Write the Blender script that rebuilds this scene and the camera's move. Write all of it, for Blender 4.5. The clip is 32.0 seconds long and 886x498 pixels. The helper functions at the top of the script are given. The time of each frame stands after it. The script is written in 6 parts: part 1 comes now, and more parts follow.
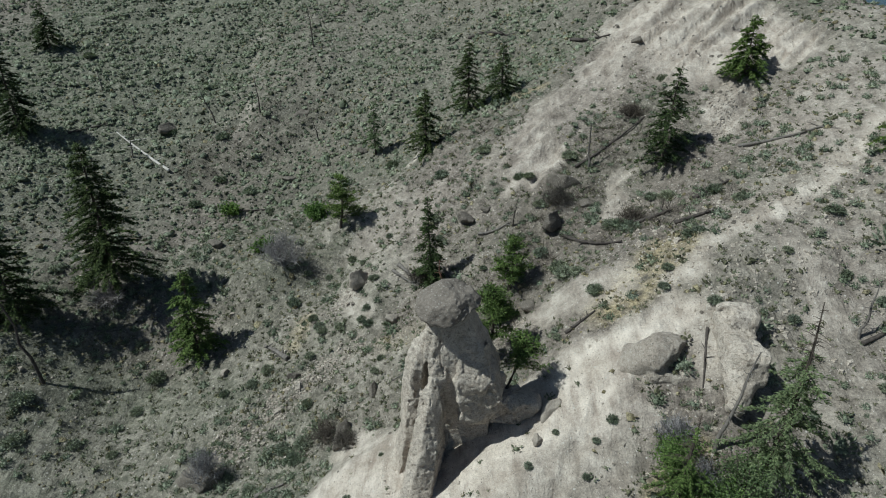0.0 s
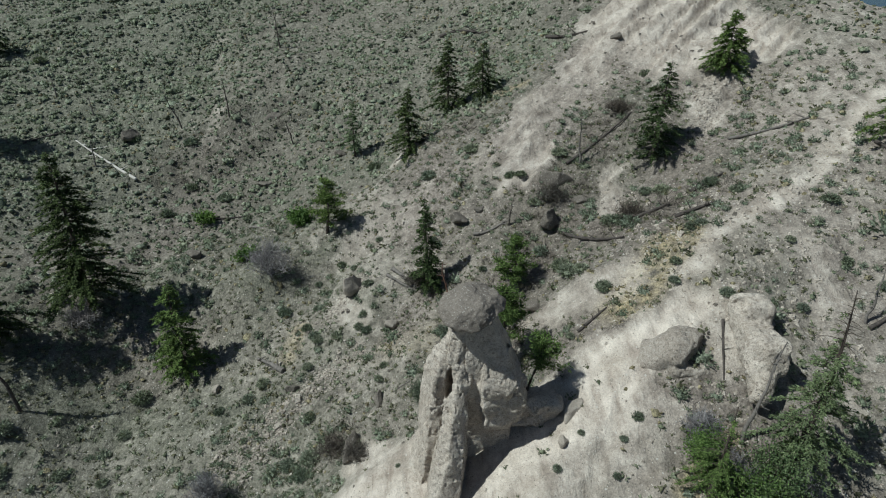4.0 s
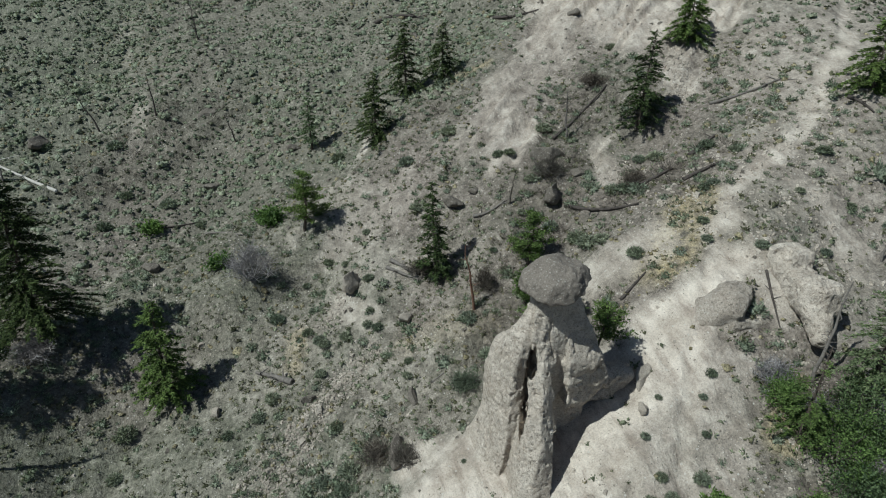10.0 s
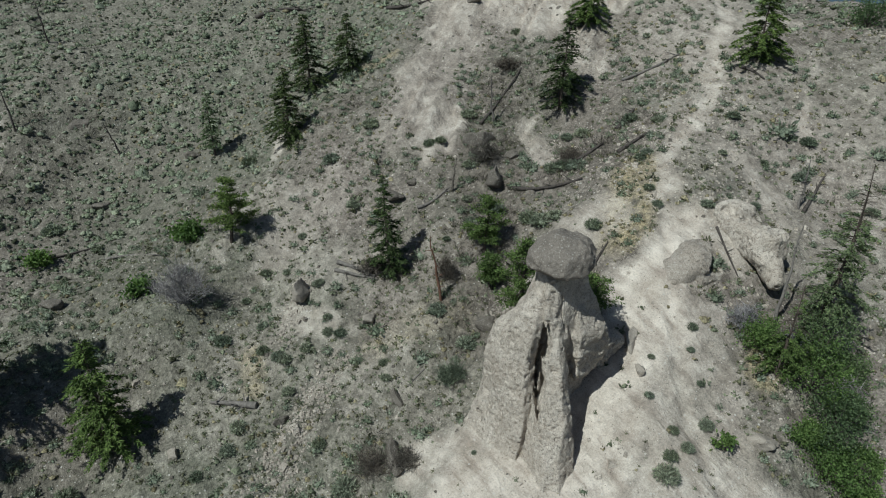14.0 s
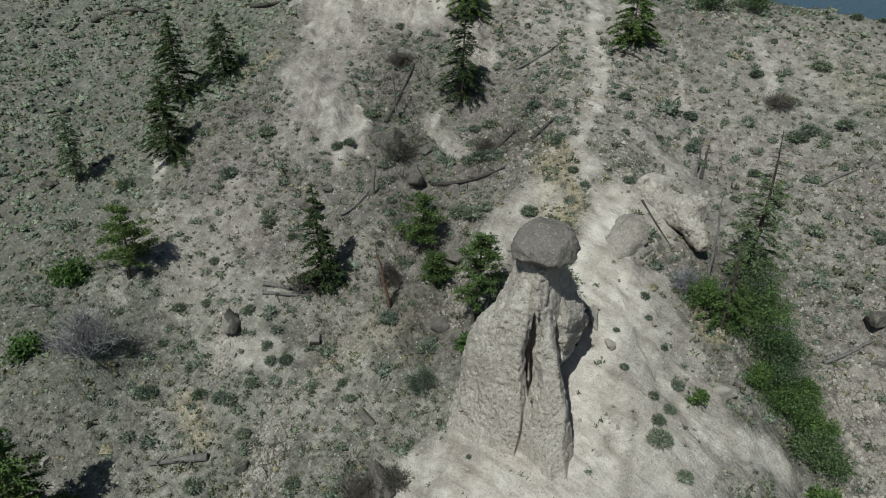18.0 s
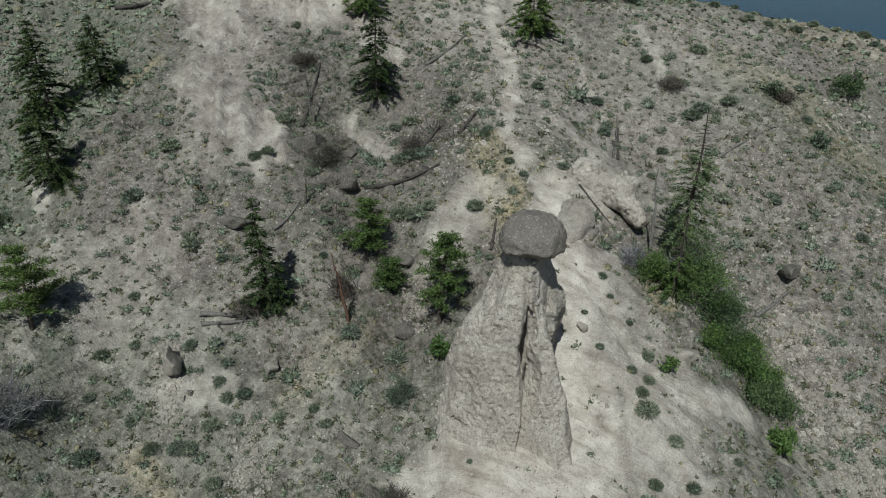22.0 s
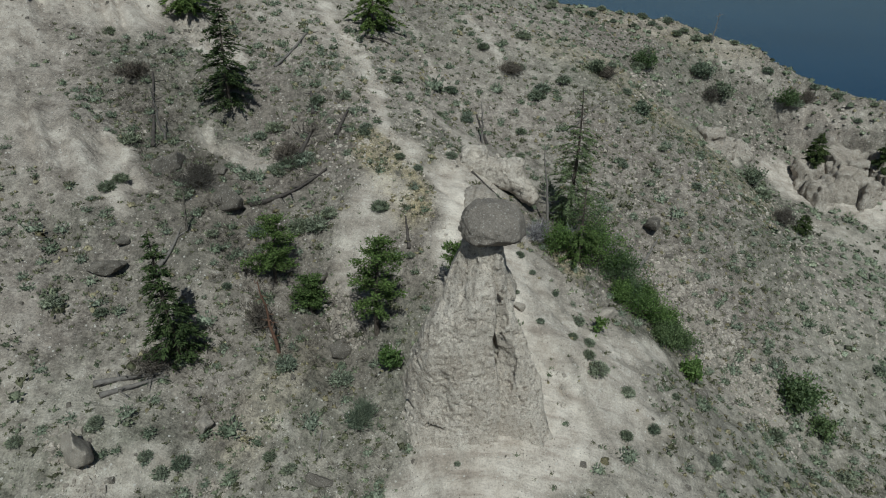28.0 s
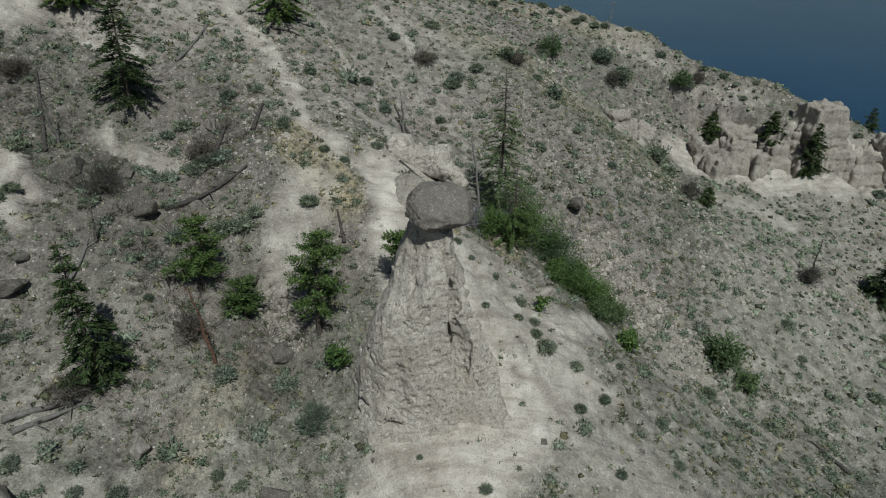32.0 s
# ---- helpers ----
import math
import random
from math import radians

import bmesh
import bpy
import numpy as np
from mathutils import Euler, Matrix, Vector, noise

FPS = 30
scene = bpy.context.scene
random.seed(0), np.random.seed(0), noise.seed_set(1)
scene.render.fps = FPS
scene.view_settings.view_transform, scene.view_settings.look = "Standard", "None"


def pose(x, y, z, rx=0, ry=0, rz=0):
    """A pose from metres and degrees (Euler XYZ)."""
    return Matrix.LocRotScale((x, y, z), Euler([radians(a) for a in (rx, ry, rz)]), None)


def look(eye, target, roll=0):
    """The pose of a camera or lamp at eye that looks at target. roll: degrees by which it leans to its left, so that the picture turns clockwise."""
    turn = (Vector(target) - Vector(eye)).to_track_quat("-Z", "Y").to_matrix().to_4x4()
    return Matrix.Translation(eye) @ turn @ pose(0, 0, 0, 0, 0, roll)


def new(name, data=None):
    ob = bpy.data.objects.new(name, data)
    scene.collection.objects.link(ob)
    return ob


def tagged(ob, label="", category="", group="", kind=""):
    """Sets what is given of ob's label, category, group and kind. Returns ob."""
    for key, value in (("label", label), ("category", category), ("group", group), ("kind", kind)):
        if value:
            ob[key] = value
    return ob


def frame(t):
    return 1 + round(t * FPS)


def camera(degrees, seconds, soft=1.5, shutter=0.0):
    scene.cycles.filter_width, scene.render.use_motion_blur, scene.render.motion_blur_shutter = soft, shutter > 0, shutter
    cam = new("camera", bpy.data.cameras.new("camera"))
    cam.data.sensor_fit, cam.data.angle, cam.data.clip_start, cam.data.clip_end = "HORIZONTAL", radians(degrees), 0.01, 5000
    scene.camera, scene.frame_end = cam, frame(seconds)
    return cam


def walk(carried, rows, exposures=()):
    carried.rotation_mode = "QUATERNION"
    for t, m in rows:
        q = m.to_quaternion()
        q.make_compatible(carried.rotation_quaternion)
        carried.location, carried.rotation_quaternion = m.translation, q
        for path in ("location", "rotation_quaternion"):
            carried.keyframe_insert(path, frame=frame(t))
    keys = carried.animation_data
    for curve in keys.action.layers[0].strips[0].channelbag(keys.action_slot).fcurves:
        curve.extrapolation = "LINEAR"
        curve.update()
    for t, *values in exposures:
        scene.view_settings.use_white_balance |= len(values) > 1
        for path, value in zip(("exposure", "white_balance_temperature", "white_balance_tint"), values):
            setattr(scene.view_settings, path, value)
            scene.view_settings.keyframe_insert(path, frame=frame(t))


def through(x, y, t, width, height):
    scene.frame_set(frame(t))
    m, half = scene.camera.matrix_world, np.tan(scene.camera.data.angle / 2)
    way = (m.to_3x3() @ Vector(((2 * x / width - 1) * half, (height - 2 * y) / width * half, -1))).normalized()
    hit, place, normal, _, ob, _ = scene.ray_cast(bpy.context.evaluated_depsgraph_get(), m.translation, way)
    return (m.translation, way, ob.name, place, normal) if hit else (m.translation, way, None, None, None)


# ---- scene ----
cam = camera(71.7, 32.0, soft=1.05)
METRES, EYE, TILT, LEAN, TURN = 36.0, 30.0, -26.6, 0.0, 0.0
EXPO = -0.14
ROWS = [
    (0.0, 0.0, 0.0, 0.0, 0.0, 0.0, -0.0),
    (0.5, -0.0075, 0.0021, 0.0012, 0.05, 0.0, -0.01),
    (1.0, -0.0149, 0.0041, 0.0024, 0.09, 0.0, -0.03),
    (1.5, -0.023, 0.0062, 0.0039, 0.13, 0.0, -0.05),
    (2.0, -0.0308, 0.0083, 0.0052, 0.14, 0.0, -0.06),
    (2.5, -0.0395, 0.0115, 0.0053, -0.37, 0.01, 0.2),
    (3.0, -0.0491, 0.0151, 0.0048, -1.96, -0.02, 1.01),
    (3.5, -0.0624, 0.019, 0.0052, -3.46, -0.09, 1.77),
    (4.0, -0.0762, 0.0229, 0.0057, -4.27, -0.12, 2.18),
    (4.5, -0.0925, 0.0276, 0.0061, -5.33, -0.17, 2.72),
    (6.5, -0.1599, 0.0505, 0.0066, -9.41, -0.44, 4.73),
    (7.0, -0.1764, 0.0576, 0.0055, -10.02, -0.51, 5.03),
    (7.5, -0.1935, 0.066, 0.0044, -10.52, -0.57, 5.29),
    (8.0, -0.21, 0.0736, 0.0031, -10.9, -0.59, 5.46),
    (8.5, -0.2268, 0.0817, 0.0023, -11.38, -0.64, 5.7),
    (9.0, -0.2428, 0.0899, -0.0002, -12.4, -0.74, 6.19),
    (9.5, -0.2595, 0.0985, -0.0017, -13.73, -0.93, 6.83),
    (10.0, -0.275, 0.1061, -0.002, -14.9, -1.07, 7.38),
    (10.5, -0.2919, 0.1147, -0.0022, -16.33, -1.26, 8.05),
    (11.0, -0.308, 0.123, -0.0017, -17.82, -1.49, 8.76),
    (11.5, -0.3257, 0.1323, -0.0012, -19.26, -1.71, 9.41),
    (12.0, -0.3413, 0.1407, 0.0014, -20.28, -1.91, 9.89),
    (12.5, -0.3585, 0.1503, 0.0039, -22.02, -2.26, 10.66),
    (13.0, -0.3745, 0.1603, 0.0061, -24.34, -2.72, 11.69),
    (13.5, -0.393, 0.1729, 0.0101, -26.5, -3.21, 12.62),
    (15.5, -0.4572, 0.2274, 0.0307, -34.43, -5.25, 15.78),
    (16.0, -0.4692, 0.2408, 0.0359, -36.9, -5.96, 16.7),
    (16.5, -0.4805, 0.2556, 0.0426, -38.95, -6.6, 17.42),
    (17.0, -0.4906, 0.2687, 0.0492, -40.51, -7.12, 17.97),
    (17.5, -0.5007, 0.283, 0.0552, -42.41, -7.74, 18.6),
    (18.0, -0.5107, 0.2971, 0.0599, -44.46, -8.39, 19.25),
    (18.5, -0.5202, 0.3116, 0.0653, -46.62, -9.14, 19.91),
    (19.0, -0.5287, 0.325, 0.0703, -48.53, -9.81, 20.46),
    (19.5, -0.5376, 0.3395, 0.0763, -50.54, -10.54, 21.01),
    (20.0, -0.5453, 0.3536, 0.0826, -52.23, -11.19, 21.45),
    (20.5, -0.5528, 0.3693, 0.0895, -53.9, -11.8, 21.85),
    (21.0, -0.5586, 0.3837, 0.0957, -55.48, -12.4, 22.25),
    (21.5, -0.5641, 0.3992, 0.1025, -57.48, -13.19, 22.7),
    (22.0, -0.5684, 0.4135, 0.1087, -59.39, -13.95, 23.1),
    (22.5, -0.5725, 0.4291, 0.1153, -60.91, -14.56, 23.39),
    (23.0, -0.5761, 0.4434, 0.122, -61.56, -14.8, 23.51),
    (23.5, -0.5796, 0.4583, 0.129, -61.92, -14.92, 23.57),
    (24.0, -0.5829, 0.472, 0.135, -62.92, -15.31, 23.76),
    (24.5, -0.5865, 0.4866, 0.1415, -65.46, -16.37, 24.22),
    (25.0, -0.5903, 0.5006, 0.147, -68.07, -17.44, 24.66),
    (25.5, -0.5933, 0.5154, 0.1539, -70.52, -18.51, 24.98),
    (27.5, -0.5988, 0.5708, 0.1748, -80.37, -22.78, 25.93),
    (28.0, -0.5982, 0.5829, 0.1786, -83.17, -24.01, 26.08),
    (28.5, -0.5966, 0.595, 0.1829, -85.59, -25.11, 26.15),
    (29.0, -0.5946, 0.6059, 0.1866, -87.82, -26.1, 26.19),
    (29.5, -0.5924, 0.6173, 0.1899, -89.6, -26.88, 26.19),
    (30.0, -0.5902, 0.6261, 0.1913, -91.01, -27.51, 26.18),
    (30.5, -0.5889, 0.6311, 0.1885, -92.26, -28.06, 26.13),
    (31.0, -0.5884, 0.6328, 0.1852, -93.06, -28.42, 26.09),
    (31.5, -0.5881, 0.634, 0.1817, -93.7, -28.69, 26.06),
    (32.0, -0.5881, 0.6345, 0.1793, -94.16, -28.88, 26.05),
]
walk(cam, [(t, pose(0, 0, EYE, TILT, LEAN, TURN) @ pose(METRES * x, METRES * y, METRES * z, 90 + pitch, roll, yaw)) for t, x, y, z, yaw, pitch, roll in ROWS], [(t, EXPO + e, 5790.0, -1.0) for t, e in ((0.0, 0.05), (9.0, 0.03), (13.0, -0.02), (19.0, -0.18), (24.0, -0.22), (28.0, -0.28), (32.0, -0.30))])

# ---- light: high sun from the west, clear sky ----
SUN_EL, SUN_AZ = 55.0, 193.0
world = bpy.data.worlds.new("sky")
scene.world = world
world.use_nodes = True
wn = world.node_tree.nodes
sky = wn.new("ShaderNodeTexSky")
sky.sky_type, sky.sun_disc = "NISHITA", False
sky.sun_elevation, sky.sun_rotation = radians(SUN_EL), radians(90 - SUN_AZ)
world.node_tree.links.new(sky.outputs[0], wn["Background"].inputs[0])
wn["Background"].inputs[1].default_value = 0.045
sun_data = bpy.data.lights.new("sun", "SUN")
sun_data.energy, sun_data.angle, sun_data.color = 4.5, radians(0.53), (1.0, 0.95, 0.88)
to_sun = Vector((math.cos(radians(SUN_EL)) * math.cos(radians(SUN_AZ)), math.cos(radians(SUN_EL)) * math.sin(radians(SUN_AZ)), math.sin(radians(SUN_EL))))
new("sun", sun_data).matrix_world = look(Vector((0, 0, 90)) + to_sun, (0, 0, 90))

# ---- materials ----
def material(name, rough=0.9):
    m = bpy.data.materials.new(name)
    m.use_nodes = True
    nt = m.node_tree
    bsdf = nt.nodes["Principled BSDF"]
    bsdf.inputs["Roughness"].default_value = rough
    bsdf.inputs["Specular IOR Level"].default_value = 0.2
    return m, nt, bsdf


def node(nt, kind, **inputs):
    n = nt.nodes.new(kind)
    for k, v in inputs.items():
        n.inputs[k.replace("_", " ")].default_value = v
    return n


def noise_tex(nt, scale, detail=4.0, rough=0.6, vec=None):
    n = node(nt, "ShaderNodeTexNoise", Scale=scale, Detail=detail, Roughness=rough)
    if vec:
        nt.links.new(vec, n.inputs["Vector"])
    return n.outputs["Fac"]


def ramp(nt, fac, stops):
    r = nt.nodes.new("ShaderNodeValToRGB")
    while len(r.color_ramp.elements) < len(stops):
        r.color_ramp.elements.new(0.5)
    for e, (p, c) in zip(r.color_ramp.elements, stops):
        e.position, e.color = p, (*c, 1) if len(c) == 3 else c
    nt.links.new(fac, r.inputs[0])
    return r.outputs[0]


def mix(nt, fac, a, b, mode="MIX"):
    n = nt.nodes.new("ShaderNodeMix")
    n.data_type, n.blend_type = "RGBA", mode
    for sock, v in ((n.inputs[0], fac), (n.inputs[6], a), (n.inputs[7], b)):
        if isinstance(v, bpy.types.NodeSocket):
            nt.links.new(v, sock)
        elif isinstance(v, tuple):
            sock.default_value = (*v, 1)
        else:
            sock.default_value = v
    return n.outputs[2]


def math_node(nt, op, a, b=0.0):
    n = nt.nodes.new("ShaderNodeMath")
    n.operation = op
    for sock, v in ((n.inputs[0], a), (n.inputs[1], b)):
        if isinstance(v, bpy.types.NodeSocket):
            nt.links.new(v, sock)
        else:
            sock.default_value = v
    return n.outputs[0]


def bump(nt, bsdf, height, strength, distance):
    b = node(nt, "ShaderNodeBump", Strength=strength, Distance=distance)
    nt.links.new(height, b.inputs["Height"])
    nt.links.new(b.outputs[0], bsdf.inputs["Normal"])


def coords(nt):
    return nt.nodes.new("ShaderNodeTexCoord").outputs["Object"]


def attribute(nt, name):
    a = nt.nodes.new("ShaderNodeAttribute")
    a.attribute_name = name
    return a.outputs["Fac"]


def rnd(nt):
    return nt.nodes.new("ShaderNodeObjectInfo").outputs["Random"]


def island(nt):
    return nt.nodes.new("ShaderNodeNewGeometry").outputs["Random Per Island"]


def ground_material():
    m, nt, bsdf = material("dry_hillside_soil", 0.95)
    v = coords(nt)
    big, mid, fine = noise_tex(nt, 0.12, 5, 0.6, v), noise_tex(nt, 1.3, 6, 0.65, v), noise_tex(nt, 14.0, 5, 0.7, v)
    soil = ramp(nt, mid, [(0.28, (0.112, 0.095, 0.081)), (0.5, (0.198, 0.172, 0.149)), (0.74, (0.305, 0.272, 0.239))])
    green = ramp(nt, mid, [(0.3, (0.100, 0.093, 0.076)), (0.55, (0.180, 0.167, 0.138)), (0.75, (0.280, 0.262, 0.221))])
    herb = ramp(nt, mid, [(0.3, (0.096, 0.104, 0.076)), (0.55, (0.168, 0.173, 0.131)), (0.75, (0.255, 0.256, 0.205))])
    base = mix(nt, ramp(nt, big, [(0.42, (0, 0, 0)), (0.62, (1, 1, 1))]), soil, green)
    base = mix(nt, math_node(nt, "MULTIPLY", attribute(nt, "herb"), 0.8), base, herb)
    straw = ramp(nt, fine, [(0.3, (0.20, 0.165, 0.095)), (0.7, (0.38, 0.32, 0.20))])
    base = mix(nt, math_node(nt, "MULTIPLY", attribute(nt, "straw"), ramp(nt, mid, [(0.35, (0, 0, 0)), (0.6, (1, 1, 1))])), base, straw)
    clod = noise_tex(nt, 4.2, 4, 0.7, v)
    base = mix(nt, 1.0, base, ramp(nt, clod, [(0.32, (0.56, 0.55, 0.54)), (0.48, (0.96, 0.96, 0.96)), (0.68, (1.34, 1.33, 1.3))]), "MULTIPLY")
    speck = noise_tex(nt, 8.5, 3, 0.75, v)
    base = mix(nt, 1.0, base, ramp(nt, speck, [(0.36, (0.60, 0.60, 0.59)), (0.47, (0.98, 0.98, 0.98)), (0.56, (1.04, 1.04, 1.03)), (0.68, (1.42, 1.42, 1.40))]), "MULTIPLY")
    litter = ramp(nt, clod, [(0.34, (0.088, 0.073, 0.061)), (0.55, (0.165, 0.140, 0.119)), (0.72, (0.260, 0.228, 0.198))])
    base = mix(nt, math_node(nt, "MULTIPLY", attribute(nt, "litter"), ramp(nt, mid, [(0.34, (0.2, 0.2, 0.2)), (0.6, (0.62, 0.62, 0.62))])), base, litter)
    silt = ramp(nt, mid, [(0.22, (0.470, 0.418, 0.362)), (0.5, (0.570, 0.513, 0.451)), (0.78, (0.680, 0.625, 0.558))])
    flow = nt.nodes.new("ShaderNodeMapping")
    flow.inputs["Rotation"].default_value = (0, 0, radians(29))
    flow.inputs["Scale"].default_value = (1.7, 0.3, 0.6)
    nt.links.new(v, flow.inputs["Vector"])
    runnel = noise_tex(nt, 1.0, 5, 0.65, flow.outputs[0])
    silt = mix(nt, 1.0, silt, ramp(nt, runnel, [(0.33, (0.66, 0.63, 0.61)), (0.47, (0.95, 0.94, 0.93)), (0.66, (1.10, 1.10, 1.09))]), "MULTIPLY")
    stain = noise_tex(nt, 0.55, 5, 0.65, v)
    silt = mix(nt, 1.0, silt, ramp(nt, stain, [(0.34, (0.76, 0.735, 0.71)), (0.52, (0.98, 0.975, 0.97)), (0.7, (1.07, 1.07, 1.06))]), "MULTIPLY")
    edge = math_node(nt, "ADD", attribute(nt, "pale"), math_node(nt, "MULTIPLY", math_node(nt, "SUBTRACT", mid, 0.5), 0.6))
    edge = math_node(nt, "ADD", edge, math_node(nt, "MULTIPLY", math_node(nt, "SUBTRACT", fine, 0.5), 0.6))
    base = mix(nt, ramp(nt, edge, [(0.06, (0, 0, 0)), (0.98, (1, 1, 1))]), base, silt)
    grit = ramp(nt, fine, [(0.30, (0.80, 0.80, 0.80)), (0.5, (1, 1, 1)), (0.72, (1.14, 1.14, 1.12))])
    base = mix(nt, 1.0, base, grit, "MULTIPLY")
    for size, tone, amount in ((3.2, (0.50, 0.475, 0.43), 0.75), (5.6, (0.075, 0.066, 0.056), 0.7), (8.5, (0.62, 0.59, 0.54), 0.7)):
        cell = node(nt, "ShaderNodeTexVoronoi", Scale=size)
        nt.links.new(v, cell.inputs["Vector"])
        stone = ramp(nt, cell.outputs["Distance"], [(0.13, (1, 1, 1)), (0.18, (0, 0, 0))])
        some = math_node(nt, "GREATER_THAN", noise_tex(nt, size * 0.45, 2, 0.5, v), 0.53)
        base = mix(nt, math_node(nt, "MULTIPLY", math_node(nt, "MULTIPLY", stone, some), amount), base, tone)
    nt.links.new(base, bsdf.inputs["Base Color"])
    bump(nt, bsdf, math_node(nt, "ADD", math_node(nt, "ADD", math_node(nt, "MULTIPLY", mid, 2.0), math_node(nt, "MULTIPLY", runnel, 1.6)), math_node(nt, "MULTIPLY", fine, 0.35)), 1.0, 0.12)
    return m


def silt_rock(name="cemented_silt", tone=1.0, pits=1.0):
    m, nt, bsdf = material(name, 0.95)
    v = coords(nt)
    big, mid, fine = noise_tex(nt, 0.7, 4, 0.6, v), noise_tex(nt, 4.0, 6, 0.65, v), noise_tex(nt, 17.0, 5, 0.75, v)
    c = ramp(nt, mid, [(0.28, tuple(tone * a for a in (0.357, 0.312, 0.267))), (0.5, tuple(tone * a for a in (0.503, 0.451, 0.393))), (0.75, tuple(tone * a for a in (0.615, 0.561, 0.498)))])
    c = mix(nt, 1.0, c, ramp(nt, big, [(0.3, (0.84, 0.81, 0.78)), (0.7, (1.12, 1.12, 1.12))]), "MULTIPLY")
    c = mix(nt, 1.0, c, ramp(nt, fine, [(0.34, (0.62, 0.60, 0.58)), (0.48, (0.98, 0.98, 0.97)), (0.66, (1.16, 1.16, 1.15))]), "MULTIPLY")
    # dark pebbles, with the shade inside pits and small dots painted into the colour
    peb_pit_shade = ramp(nt, noise_tex(nt, 6.0, 4, 0.75, v), [(0.345, (1, 1, 1)), (0.385, (0, 0, 0))])
    dot = ramp(nt, noise_tex(nt, 15.0, 2, 0.5, v), [(0.33, (1, 1, 1)), (0.38, (0, 0, 0))])
    c = mix(nt, math_node(nt, "MULTIPLY", peb_pit_shade, min(1.0, 0.6 * pits)), c, (0.13, 0.11, 0.093))
    c = mix(nt, math_node(nt, "MULTIPLY", dot, 0.45), c, (0.16, 0.14, 0.12))
    light = ramp(nt, noise_tex(nt, 11.0, 2, 0.5, v), [(0.63, (0, 0, 0)), (0.68, (1, 1, 1))])
    c = mix(nt, math_node(nt, "MULTIPLY", light, 0.3), c, (0.70, 0.67, 0.62))
    nt.links.new(c, bsdf.inputs["Base Color"])
    h = math_node(nt, "SUBTRACT", math_node(nt, "ADD", math_node(nt, "MULTIPLY", mid, 1.0), math_node(nt, "MULTIPLY", fine, 0.7)), math_node(nt, "ADD", math_node(nt, "MULTIPLY", peb_pit_shade, 0.6), math_node(nt, "MULTIPLY", dot, 0.4)))
    bump(nt, bsdf, h, 1.0, 0.10)
    return m


def stone_material(name, dark, light, scale=9.0):
    m, nt, bsdf = material(name, 0.85)
    v = coords(nt)
    mid, fine = noise_tex(nt, 1.6, 5, 0.65, v), noise_tex(nt, scale * 2.2, 4, 0.75, v)
    c = ramp(nt, fine, [(0.34, dark), (0.52, tuple((a + b) / 2 for a, b in zip(dark, light))), (0.70, light)])
    c = mix(nt, 1.0, c, ramp(nt, mid, [(0.3, (0.78, 0.77, 0.76)), (0.7, (1.15, 1.14, 1.12))]), "MULTIPLY")
    cell = node(nt, "ShaderNodeTexVoronoi", Scale=scale)
    nt.links.new(v, cell.inputs["Vector"])
    fleck = ramp(nt, cell.outputs["Distance"], [(0.18, (1, 1, 1)), (0.30, (0, 0, 0))])
    some = math_node(nt, "GREATER_THAN", noise_tex(nt, scale * 0.6, 2, 0.5, v), 0.47)
    c = mix(nt, math_node(nt, "MULTIPLY", math_node(nt, "MULTIPLY", fleck, some), 0.6), c, (0.42, 0.40, 0.365))
    nt.links.new(c, bsdf.inputs["Base Color"])
    bump(nt, bsdf, math_node(nt, "ADD", math_node(nt, "MULTIPLY", mid, 2.0), math_node(nt, "MULTIPLY", fine, 0.5)), 1.0, 0.045)
    return m


def plant_material(name, dark, light, per_island=True, rough=0.8, through=0.0, grain=10.0):
    """Foliage: tone by clump, mottled by fine light sprigs and painted shade in the gaps between them; through is the
    share of light that leaves let pass.
    """
    m, nt, bsdf = material(name, rough)
    v = coords(nt)
    c = ramp(nt, island(nt) if per_island else noise_tex(nt, 6.0), [(0.0, dark), (1.0, light)])
    c = mix(nt, 1.0, c, ramp(nt, rnd(nt), [(0.0, (0.82, 0.86, 0.86)), (1.0, (1.16, 1.12, 1.06))]), "MULTIPLY")
    c = mix(nt, 1.0, c, ramp(nt, noise_tex(nt, 0.9, 3, 0.6, v), [(0.3, (0.8, 0.8, 0.8)), (0.7, (1.2, 1.18, 1.12))]), "MULTIPLY")
    sprig_shade = noise_tex(nt, grain, 3, 0.7, v)
    # shade in the gaps is put into the colour
    c = mix(nt, 1.0, c, ramp(nt, sprig_shade, [(0.36, (0.45, 0.45, 0.45)), (0.5, (0.95, 0.95, 0.95)), (0.66, (1.45, 1.45, 1.4))]), "MULTIPLY")
    nt.links.new(c, bsdf.inputs["Base Color"])
    bump(nt, bsdf, sprig_shade, 0.9, 0.06)
    if through:
        leaf, both = nt.nodes.new("ShaderNodeBsdfTranslucent"), nt.nodes.new("ShaderNodeMixShader")
        nt.links.new(mix(nt, 1.0, c, (1.12, 1.25, 0.75), "MULTIPLY"), leaf.inputs["Color"])
        both.inputs[0].default_value = through
        nt.links.new(bsdf.outputs[0], both.inputs[1])
        nt.links.new(leaf.outputs[0], both.inputs[2])
        nt.links.new(both.outputs[0], nt.nodes["Material Output"].inputs["Surface"])
    return m


def bark_material(name, dark, light):
    m, nt, bsdf = material(name, 0.9)
    v = coords(nt)
    c = ramp(nt, noise_tex(nt, 5.0, 6, 0.7, v), [(0.3, dark), (0.7, light)])
    nt.links.new(c, bsdf.inputs["Base Color"])
    bump(nt, bsdf, noise_tex(nt, 22.0, 4, 0.6, v), 0.6, 0.02)
    return m


